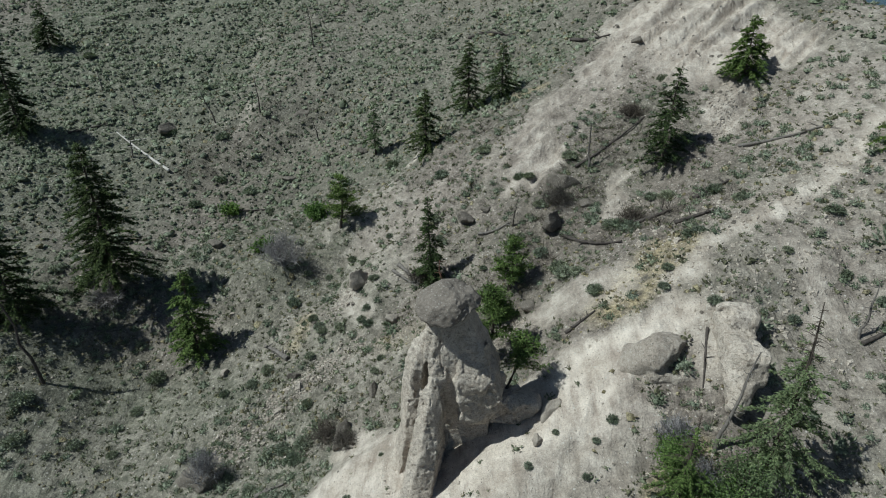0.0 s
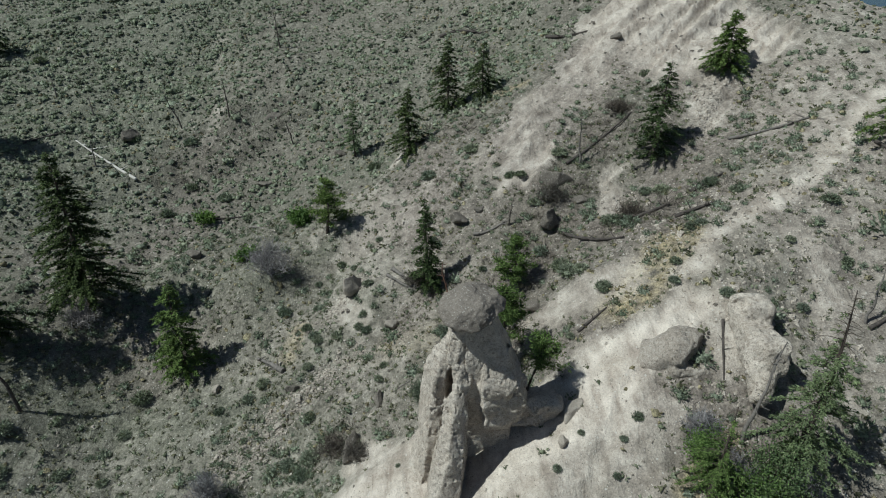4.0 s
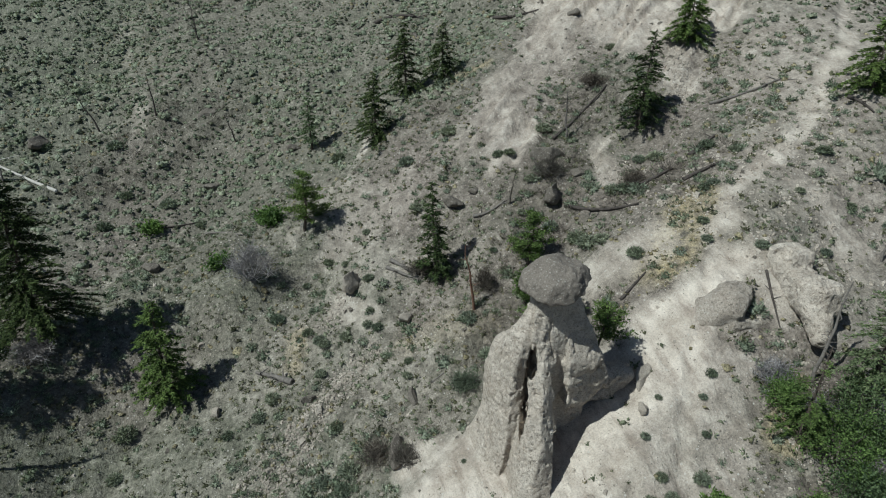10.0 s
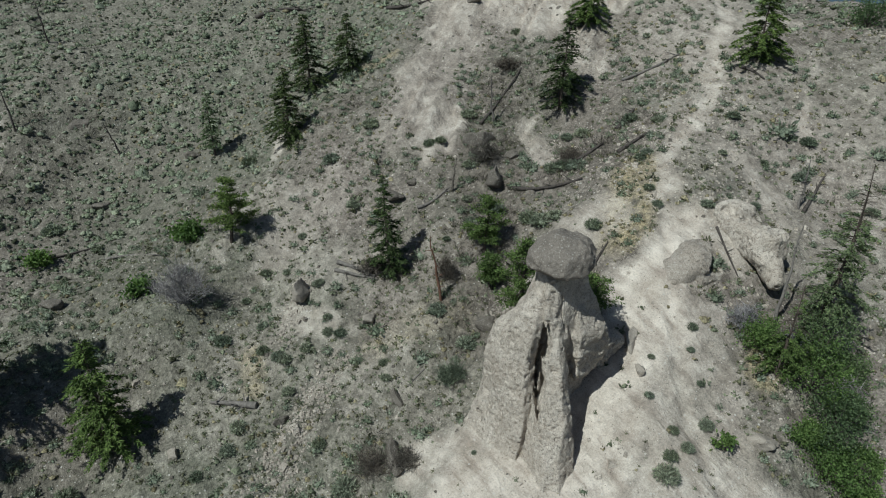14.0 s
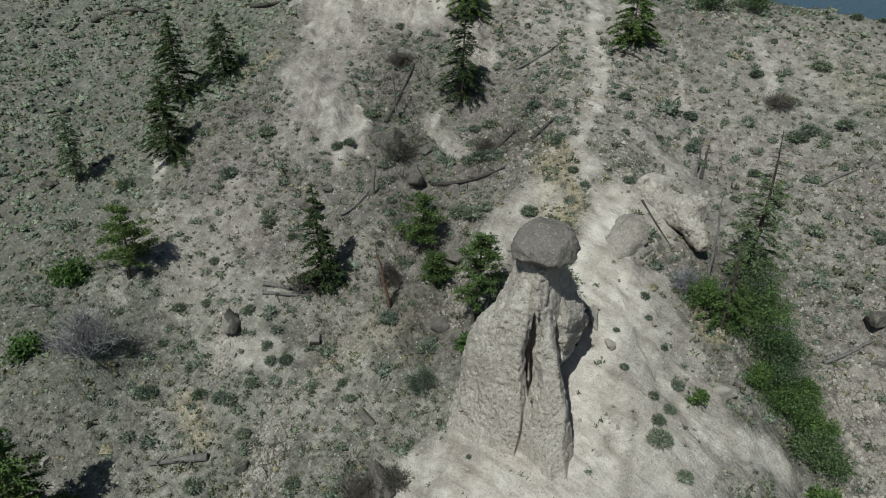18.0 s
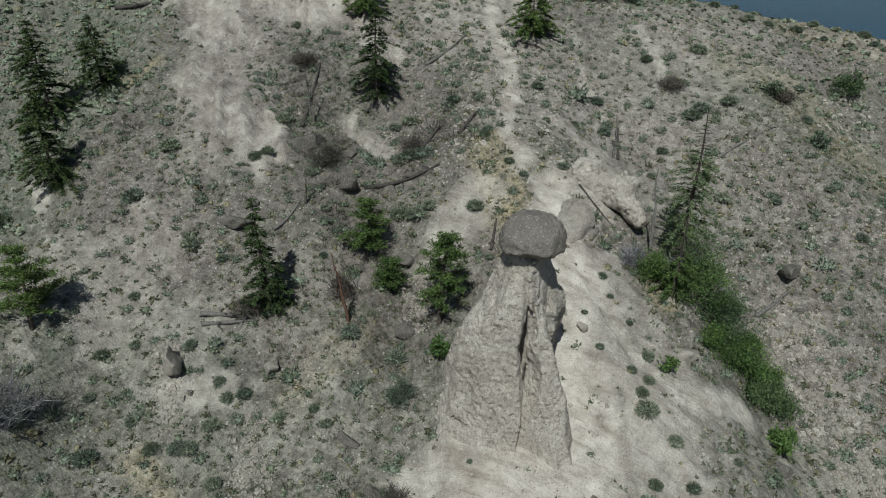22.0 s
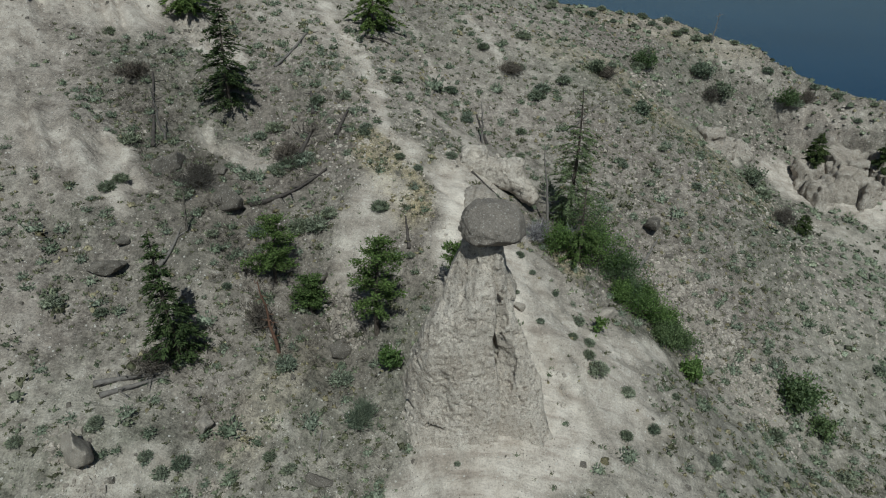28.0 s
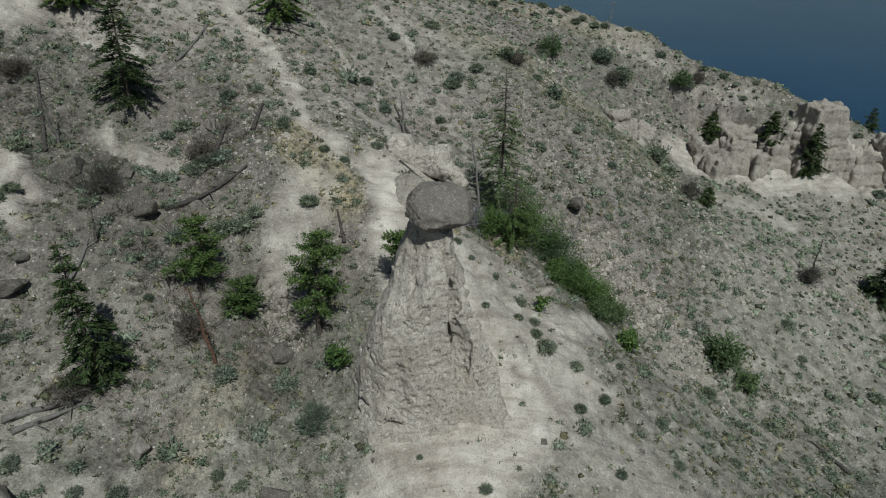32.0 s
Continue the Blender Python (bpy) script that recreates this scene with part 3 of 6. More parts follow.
def sheet_mesh(name, xs, ys, height):
    gx, gy = np.meshgrid(xs, ys)
    vx, vy = gx.ravel(), gy.ravel()
    co = np.c_[vx, vy, height(vx, vy)]
    nx, ny = len(xs), len(ys)
    i = (np.arange(ny - 1)[:, None] * nx + np.arange(nx - 1)[None, :]).ravel()
    return mesh_from(name, co, np.c_[i, i + 1, i + nx + 1, i + nx]), vx, vy


def mesh_from(name, co, faces, flat=False):
    me = bpy.data.meshes.new(name)
    faces = np.asarray(faces, dtype=np.int32)
    k = faces.shape[1]
    me.vertices.add(len(co))
    me.vertices.foreach_set("co", np.asarray(co, dtype=np.float32).ravel())
    me.loops.add(faces.size)
    me.loops.foreach_set("vertex_index", faces.ravel())
    me.polygons.add(len(faces))
    me.polygons.foreach_set("loop_start", np.arange(0, faces.size, k, dtype=np.int32))
    me.polygons.foreach_set("use_smooth", np.full(len(faces), not flat))
    me.update(calc_edges=True)
    return me


ground_mesh, gvx, gvy = sheet_mesh("ground", spaced(-32, 45, 0.26, 2500), spaced(-22, 66, 0.26, 2500), land)
for key, values in (("pale", bare(gvx, gvy)), ("straw", strokes(gvx, gvy, STRAW_PATCHES)), ("herb", strokes(gvx, gvy, HERB)), ("litter", strokes(gvx, gvy, DRY_GULLY + LITTER))):
    ground_mesh.attributes.new(key, "FLOAT", "POINT").data.foreach_set("value", values.astype(np.float32))
ground_mesh.materials.append(GROUND)
tagged(new("ground", ground_mesh), "dry eroded hillside of tan soil and pale silt with a worn footpath", "ground", kind="structure")

lake_mesh = mesh_from("water", np.array([(-4500, -4500, -80), (4500, -4500, -80), (4500, 4500, -80), (-4500, 4500, -80)]), np.array([(0, 1, 2, 3)]))
lake_mesh.materials.append(WATER)
tagged(new("water", lake_mesh), "dark blue lake far below the ridge", "lake", kind="structure")

# ---- rock forms ----
def capsule(p, a, b, ra, rb):
    a, b = np.array(a, float), np.array(b, float)
    d = b - a
    h = np.clip(((p - a) @ d) / (d @ d), 0, 1)
    return np.linalg.norm(p - a - h[..., None] * d, axis=-1) - (ra + (rb - ra) * h)


def ellipsoid(p, c, r, turn=0.0):
    q = p - np.array(c, float)
    k, s = math.cos(radians(turn)), math.sin(radians(turn))
    q = np.stack([k * q[..., 0] + s * q[..., 1], -s * q[..., 0] + k * q[..., 1], q[..., 2]], axis=-1) / np.array(r, float)
    return (np.linalg.norm(q, axis=-1) - 1) * min(r)


def blend(a, b, k):
    h = np.clip(0.5 + 0.5 * (b - a) / k, 0, 1)
    return b + (a - b) * h - k * h * (1 - h)


def surface(name, field, lo, hi, step):
    """The zero surface of a distance field as a quad mesh (surface nets)."""
    axes = [np.arange(l, h + step, step) for l, h in zip(lo, hi)]
    grid = np.stack(np.meshgrid(*axes, indexing="ij"), axis=-1)
    f = field(grid)
    n = np.array(f.shape) - 1
    total, count = np.zeros((*n, 3)), np.zeros(n)
    for axis in range(3):
        other = [a for a in range(3) if a != axis]
        for i in (0, 1):
            for j in (0, 1):
                sl0, sl1 = [slice(0, m) for m in n], [slice(0, m) for m in n]
                sl0[other[0]] = sl1[other[0]] = slice(i, i + n[other[0]])
                sl0[other[1]] = sl1[other[1]] = slice(j, j + n[other[1]])
                sl1[axis] = slice(1, 1 + n[axis])
                a, b = f[tuple(sl0)], f[tuple(sl1)]
                cut = (a < 0) != (b < 0)
                t = np.where(cut, a / np.where(cut, a - b, 1), 0)
                off = np.zeros((*n, 3))
                off[..., other[0]], off[..., other[1]], off[..., axis] = i, j, t
                total += off * cut[..., None]
                count += cut
    live = count > 0
    index = np.full(n, -1)
    index[live] = np.arange(live.sum())
    cells = np.argwhere(live)
    co = (cells + total[live] / count[live][:, None]) * step + np.array([a[0] for a in axes])
    quads = []
    for axis in range(3):
        b, c = [a for a in range(3) if a != axis]
        sl0, sl1 = [slice(1, m) for m in n], [slice(1, m) for m in n]
        sl0[axis], sl1[axis] = slice(0, n[axis]), slice(1, n[axis] + 1)
        s0, s1 = f[tuple(sl0)] < 0, f[tuple(sl1)] < 0
        for where, turn in ((s0 & ~s1, False), (~s0 & s1, True)):
            e = np.argwhere(where)
            if not len(e):
                continue
            e[:, b] += 1
            e[:, c] += 1
            ring = []
            for db, dc in ((-1, -1), (0, -1), (0, 0), (-1, 0)):
                q = e.copy()
                q[:, b] += db
                q[:, c] += dc
                ring.append(index[q[:, 0], q[:, 1], q[:, 2]])
            ring = np.stack(ring, axis=1)
            quads.append(ring[:, ::-1] if turn != (axis == 1) else ring)
    return mesh_from(name, co, np.concatenate(quads))


def pitted(p, scale=1.0, seed=0):
    """Relief of weathered, pebbly silt: lumps, runnels, pits and sockets."""
    x, y, z = p[..., 0], p[..., 1], p[..., 2]
    lumps = 0.10 * fbm(x * 0.6, y * 0.6, z * 0.45, 2, seed)
    runnel = 0.07 * (np.abs(value_noise(x * 1.5 + 0.4 * y, y * 1.5, z * 0.16, seed + 4)) - 0.3)
    crust = 0.035 * smooth(0.1, 0.35, fbm(x * 1.9, y * 1.9, z * 2.4, 2, seed + 2))
    pits = 0.034 * fbm(x * 5.2, y * 5.2, z * 4.2, 2, seed + 9)
    socket = 0.09 * smooth(0.58, 0.74, value_noise(x * 5.6, y * 5.6, z * 5.6, seed + 13)) + 0.09 * smooth(0.56, 0.70, value_noise(x * 9.7, y * 9.7, z * 9.7, seed + 15))
    crease = 0.45 * np.maximum(0.09 - np.abs(fbm(x * 0.6, y * 0.6, z * 0.5, 2, seed + 17)), 0)
    return scale * (lumps + runnel + crust + pits + socket + crease)


def foot_fade(p):
    return 0.65 + 0.35 * smooth(6.8, 9.6, p[..., 2])


def near_skin(p, d, relief, band=0.55):
    """Adds relief to a field only close to its surface."""
    d = d.copy()
    skin = np.abs(d) < band
    d[skin] += relief(p[skin])
    return d


def part(name, mesh, mat, parent=None, label=""):
    if not mesh.materials:
        mesh.materials.append(mat)
    ob = new(name, mesh)
    if parent:
        ob.parent = parent
    if label:
        tagged(ob, label)
    return ob


def boxy(p, c, half, r):
    """A block with rounded edges."""
    q = np.abs(p - np.array(c, float)) - np.array(half, float) + r
    return np.linalg.norm(np.maximum(q, 0), axis=-1) + np.minimum(q.max(axis=-1), 0) - r


def slot(p):
    """The dark cleft between the fin and the west wall."""
    q = p.copy()
    q[..., 1] -= 0.17 * (p[..., 2] - 11.3)
    q[..., 0] -= 0.10 * (p[..., 2] - 11.3)
    return np.minimum(ellipsoid(q, (-0.98, 21.5, 11.35), (1.15, 0.14, 1.5), 60), ellipsoid(p, (-0.72, 21.68, 12.9), (0.66, 0.19, 0.95), 66))


def loft(p, rows, rounding=0.25):
    """A column whose outline changes with height: rows of a height and the outline's corners, from the foot up."""
    z = p[..., 2]
    heights = np.array([r[0] for r in rows], float)
    corners = np.array([r[1] for r in rows], float)
    n = corners.shape[1]
    ring = [[np.interp(z, heights, corners[:, k, a]) for a in (0, 1)] for k in range(n)]
    x, y = p[..., 0], p[..., 1]
    d, inside = np.full(x.shape, 1e9), np.zeros(x.shape, bool)
    for k in range(n):
        (ax, ay), (bx, by) = ring[k], ring[(k + 1) % n]
        ex, ey, wx, wy = bx - ax, by - ay, x - ax, y - ay
        h = np.clip((wx * ex + wy * ey) / (ex * ex + ey * ey + 1e-9), 0, 1)
        d = np.minimum(d, np.hypot(wx - h * ex, wy - h * ey))
        inside ^= ((ay > y) != (by > y)) & (x < ex * (y - ay) / np.where(np.abs(ey) < 1e-9, 1e-9, ey) + ax)
    d = np.where(inside, -d, d) + rounding
    top = z - heights[-1]
    return 0.95 * (np.maximum(d, top) if rounding <= 0 else blend_cut(d, top, rounding) - rounding)


def blend_cut(a, b, k):
    """The smooth meeting of two bodies."""
    return -blend(-a, -b, k)


WALL_ROWS = [
    (5.0, [(-2.9, 21.6), (-3.3, 23.2), (-3.0, 25.3), (-1.4, 26.8), (1.2, 26.6), (1.6, 22.5), (-0.9, 21.4)]),
    (6.8, [(-2.3, 21.2), (-2.6, 22.9), (-2.3, 24.9), (-1.3, 26.0), (0.8, 26.1), (1.5, 22.5), (-0.9, 21.5)]),
    (8.0, [(-1.98, 21.2), (-2.25, 22.7), (-1.98, 24.4), (-1.2, 25.5), (0.6, 25.8), (1.5, 22.5), (-0.9, 21.5)]),
    (10.0, [(-1.74, 21.3), (-2.02, 22.8), (-1.8, 24.2), (-1.0, 25.2), (0.5, 25.3), (1.3, 22.5), (-0.8, 21.6)]),
    (12.0, [(-1.55, 21.8), (-1.86, 22.9), (-1.68, 24.0), (-1.2, 24.6), (0.3, 24.5), (1.0, 22.5), (-0.75, 21.9)]),
    (12.8, [(-1.40, 21.75), (-1.75, 22.8), (-1.55, 23.8), (-1.2, 24.2), (0.2, 24.2), (0.9, 22.5), (-0.6, 21.7)]),
    (13.3, [(-1.25, 21.75), (-1.62, 22.6), (-1.1, 23.4), (-0.5, 23.9), (0.3, 24.0), (0.9, 22.5), (-0.5, 21.6)]),
    (14.2, [(-1.05, 21.8), (-1.32, 22.5), (-0.6, 23.2), (0.0, 23.6), (0.4, 23.7), (0.9, 22.5), (-0.5, 21.6)]),
    (15.0, [(-0.82, 21.9), (-0.92, 22.45), (-0.5, 22.95), (0.0, 23.3), (0.5, 23.3), (0.8, 22.4), (-0.45, 21.7)]),
    (16.0, [(-0.65, 22.1), (-0.7, 22.45), (-0.4, 22.8), (0.0, 23.0), (0.5, 23.0), (0.7, 22.4), (-0.45, 21.95)]),
]
FIN_ROWS = [
    (4.6, [(-3.3, 19.0), (-2.2, 17.9), (-0.4, 18.3), (0.2, 21.6), (-1.8, 21.8)]),
    (6.4, [(-2.5, 19.2), (-1.8, 18.5), (-0.6, 18.9), (0.1, 21.6), (-2.0, 21.8)]),
    (7.4, [(-2.1, 19.45), (-1.6, 18.95), (-0.7, 19.2), (0.0, 21.6), (-1.8, 21.7)]),
    (8.6, [(-1.78, 19.9), (-1.4, 19.4), (-0.5, 19.6), (0.1, 21.7), (-1.6, 21.5)]),
    (10.0, [(-1.5, 20.25), (-1.0, 19.7), (-0.25, 20.0), (0.2, 21.8), (-1.35, 21.5)]),
    (11.5, [(-1.25, 20.8), (-0.75, 20.3), (0.0, 20.6), (0.35, 22.0), (-0.98, 21.5)]),
    (13.0, [(-0.92, 21.3), (-0.5, 20.95), (0.15, 21.15), (0.45, 22.1), (-0.75, 21.75)]),
    (14.5, [(-0.75, 21.6), (-0.4, 21.35), (0.25, 21.5), (0.5, 22.3), (-0.6, 21.95)]),
    (15.5, [(-0.62, 21.75), (-0.3, 21.55), (0.25, 21.65), (0.5, 22.3), (-0.5, 22.1)]),
]
CORE_ROWS = [
    (5.0, [(-0.3, 22.2), (2.2, 22.1), (3.0, 24.4), (-0.6, 25.2)]),
    (10.0, [(-0.1, 21.9), (2.1, 21.9), (2.6, 24.2), (-0.5, 24.6)]),
    (12.0, [(-0.1, 21.35), (2.4, 21.45), (2.8, 24.0), (-0.5, 24.3)]),
    (13.0, [(-0.1, 21.25), (2.2, 21.35), (2.5, 23.8), (-0.3, 24.0)]),
    (14.0, [(-0.1, 21.3), (1.9, 21.4), (2.15, 23.6), (0.0, 23.7)]),
    (15.0, [(-0.1, 21.45), (1.45, 21.6), (1.6, 23.2), (0.0, 23.3)]),
    (16.0, [(-0.1, 21.6), (1.1, 21.75), (1.2, 22.9), (0.0, 23.0)]),
]
BULGE_ROWS = [
    (10.2, [(1.1, 21.4), (1.9, 21.5), (1.9, 22.4), (0.9, 22.4)]),
    (10.8, [(0.75, 21.0), (2.35, 21.25), (2.6, 22.4), (0.6, 22.4)]),
    (12.0, [(0.6, 20.85), (2.55, 20.95), (2.8, 22.6), (0.4, 22.4)]),
    (13.0, [(0.6, 20.9), (2.2, 20.95), (2.45, 22.6), (0.4, 22.4)]),
    (13.9, [(0.75, 21.35), (1.75, 21.45), (2.0, 22.5), (0.5, 22.4)]),
]


def flutes(q, seed, amount=1.0):
    """Rain-cut flutes that run down a face, and broken ledges across it."""
    x, y, z = q[..., 0], q[..., 1], q[..., 2]
    wide = np.abs(value_noise(x * 1.1, y * 1.1, z * 0.10, seed)) - 0.35
    thin = np.abs(value_noise(x * 2.7, y * 2.7, z * 0.22, seed + 1)) - 0.35
    step = np.floor(3.0 * (0.5 + 0.5 * value_noise(x * 0.8, y * 0.8, z * 0.9, seed + 2))) / 3.0 - 0.4
    return amount * (0.12 * wide + 0.07 * thin + 0.08 * step)


def pillar_field(p):
    d = np.maximum(loft(p, CORE_ROWS, 0.45), -slot(p))
    return near_skin(p, d, lambda q: 0.7 * pitted(q, 0.7, 21) + flutes(q, 20, 0.5))


def wall_field(p):
    d = np.maximum(loft(p, WALL_ROWS, 0.22), -slot(p))
    # undercuts at the foot
    d = np.maximum(d, -np.minimum(ellipsoid(p, (-2.0, 24.0, 7.85), (0.8, 0.62, 0.07), 85), ellipsoid(p, (-1.75, 25.5, 8.3), (0.75, 0.5, 0.08), 60)))
    return near_skin(p, d, lambda q: pitted(q, 1.0, 23) * foot_fade(q) + flutes(q, 24))


def fin_field(p):
    d = np.maximum(loft(p, FIN_ROWS, 0.2), -slot(p))
    return near_skin(p, d, lambda q: pitted(q, 1.0, 27) * foot_fade(q) + flutes(q, 28, 0.9))


def bulge_field(p):
    d = loft(p, BULGE_ROWS, 0.42)
    x, y, z = p[..., 0], p[..., 1], p[..., 2]
    d = np.maximum(d, 10.35 + 0.35 * fbm(x * 1.1, y * 1.1, 0.0, 2, 71) - z)
    seam = 0.07 * np.exp(-((z - 11.75 - 0.3 * fbm(x, y, 0.0, 2, 73)) / 0.06) ** 2) + 0.07 * np.exp(-((x - 1.75 - 0.35 * fbm(z, y, 0.0, 2, 75)) / 0.07) ** 2) * (z > 11.7)
    return near_skin(p, d + seam, lambda q: pitted(q, 1.0, 31) + 0.14 * fbm(q[..., 0] * 1.4, q[..., 1] * 1.4, q[..., 2] * 1.4, 3, 33))


def ledge_field(p):
    d = blend(boxy(p, (2.9, 22.7, 10.4), (1.0, 0.7, 0.8), 0.4), boxy(p, (3.9, 22.5, 10.6), (0.5, 0.5, 0.5), 0.2), 0.2) + 0.22 * fbm(p[..., 0] * 1.1, p[..., 1] * 1.1, p[..., 2] * 1.1, 2, 38)
    return near_skin(p, d, lambda q: pitted(q, 1.1, 37))


hoodoo = tagged(new("hoodoo"), "tall pale silt pillar balancing a dark flat boulder", "hoodoo")
hoodoo.location = (0.0, 22.0, 7.5)
for name, fld, lo, hi, text in (("pillar", pillar_field, (-1.0, 20.9, 6.6), (3.3, 25.3, 16.3), "smooth pale silt core of the pillar"), ("buttress", wall_field, (-3.4, 21.0, 5.6), (1.8, 26.9, 16.3), "broad pitted west wall of pale silt"), ("fin", fin_field, (-3.0, 18.0, 5.4), (0.8, 22.6, 15.9), "narrow upright fin of pitted silt"), ("bulge", bulge_field, (0.1, 20.4, 9.9), (3.2, 23.0, 14.3), "blocky overhanging lump of cemented silt"), ("ledge", ledge_field, (1.2, 21.2, 9.0), (5.4, 23.8, 12.2), "low pale silt ledge behind the pillar")):
    me = surface(name, fld, lo, hi, 0.056)
    me.transform(Matrix.Translation((0, -22.0, -7.5)))
    part(name, me, SILT, hoodoo, text)


def cap_field(p):
    x, y, z = p[..., 0], p[..., 1], p[..., 2]
    r = np.hypot(x / 1.05, y)
    d = ellipsoid(p, (0, 0, -0.22), (1.38, 1.30, 1.08))
    d = np.maximum(d, 0.54 * r - 0.84 * z - 0.99)
    for nx, ny, nz, off in ((-1.0, 0.1, 0.25, 1.20), (-0.1, -1.0, 0.3, 1.17), (0.75, -0.65, 0.4, 1.16), (-0.75, -0.65, 0.45, 1.14), (0.6, 0.8, 0.3, 1.2), (-0.35, 0.0, 0.95, 0.80), (0.45, 0.1, 0.9, 0.84), (0.55, -0.35, -0.75, 0.94), (-0.75, -0.2, -0.62, 1.02)):
        m = math.sqrt(nx * nx + ny * ny + nz * nz)
        d = np.maximum(d, (p @ np.array((nx, ny, nz))) / m - off)
    return d + 0.07 * fbm(x * 1.4, y * 1.4, z * 1.4, 3, 31) + 0.04 * fbm(x * 4.5, y * 4.5, z * 4.5, 2, 35) + 0.02 * fbm(x * 11, y * 11, z * 11, 2, 39) + 0.05 * np.maximum(0.12 - np.abs(fbm(x * 1.2, y * 1.2, z * 1.2, 2, 36)), 0) * 4


cap = tagged(part("cap_boulder", surface("cap_boulder", cap_field, (-1.6, -1.6, -1.3), (1.6, 1.6, 1.3), 0.045), CAP_STONE), "dark brown flat-bottomed boulder balanced on the silt pillar", "boulder")
cap.matrix_basis = pose(0.12, 21.95, 16.52, 4, -9, 0) @ Matrix.Diagonal((1.0, 1.0, 0.92, 1.0))

# ---- plants ----
def tube(path, radii, sides=7):
    """Vertices and quads of a tapered tube along a path."""
    path = np.array(path, float)
    co, faces = [], []
    for i, (p, r) in enumerate(zip(path, radii)):
        d = path[min(i + 1, len(path) - 1)] - path[max(i - 1, 0)]
        d = d / (np.linalg.norm(d) + 1e-9)
        u = np.cross(d, (0.31, 0.2, 0.93) if abs(d[2]) < 0.9 else (1, 0, 0))
        u /= np.linalg.norm(u)
        v = np.cross(d, u)
        for k in range(sides):
            a = 2 * math.pi * k / sides
            co.append(p + r * (math.cos(a) * u + math.sin(a) * v))
        if i:
            b = (i - 1) * sides
            faces += [(b + k, b + (k + 1) % sides, b + sides + (k + 1) % sides, b + sides + k) for k in range(sides)]
    return co, faces


class Build:
    """Gathers quads for one mesh."""

    def __init__(self):
        self.co, self.faces, self.n = [], [], 0

    def tube(self, path, radii, sides=7):
        co, faces = tube(path, radii, sides)
        self.co.append(np.array(co))
        self.faces.append(np.array(faces) + self.n)
        self.n += len(co)

    def leaves(self, centre, along, width, length, rng, flat=0.35):
        """One bent leaf spray at each centre, lying along the given directions."""
        centre, along = np.atleast_2d(centre), np.atleast_2d(along)
        m = len(centre)
        along = along / (np.linalg.norm(along, axis=1, keepdims=True) + 1e-9)
        side = np.cross(along, rng.normal(0, 1, (m, 3)) * flat + np.array((0, 0, 1.0)))
        side /= np.linalg.norm(side, axis=1, keepdims=True) + 1e-9
        w = (np.asarray(width) * rng.uniform(0.7, 1.3, m))[:, None]
        l = (np.asarray(length) * rng.uniform(0.7, 1.3, m))[:, None]
        up = np.cross(side, along)
        quad = np.stack([centre - 0.1 * l * along, centre + 0.45 * l * along + w * side * 0.5 - 0.06 * l * up, centre + l * along - 0.12 * l * up, centre + 0.45 * l * along - w * side * 0.5 - 0.06 * l * up], axis=1)
        self.co.append(quad.reshape(-1, 3))
        self.faces.append(np.arange(4 * m).reshape(m, 4) + self.n)
        self.n += 4 * m

    def mesh(self, name, mat, flat=True):
        me = mesh_from(name, np.concatenate(self.co), np.concatenate(self.faces), flat)
        me.materials.append(mat)
        return me


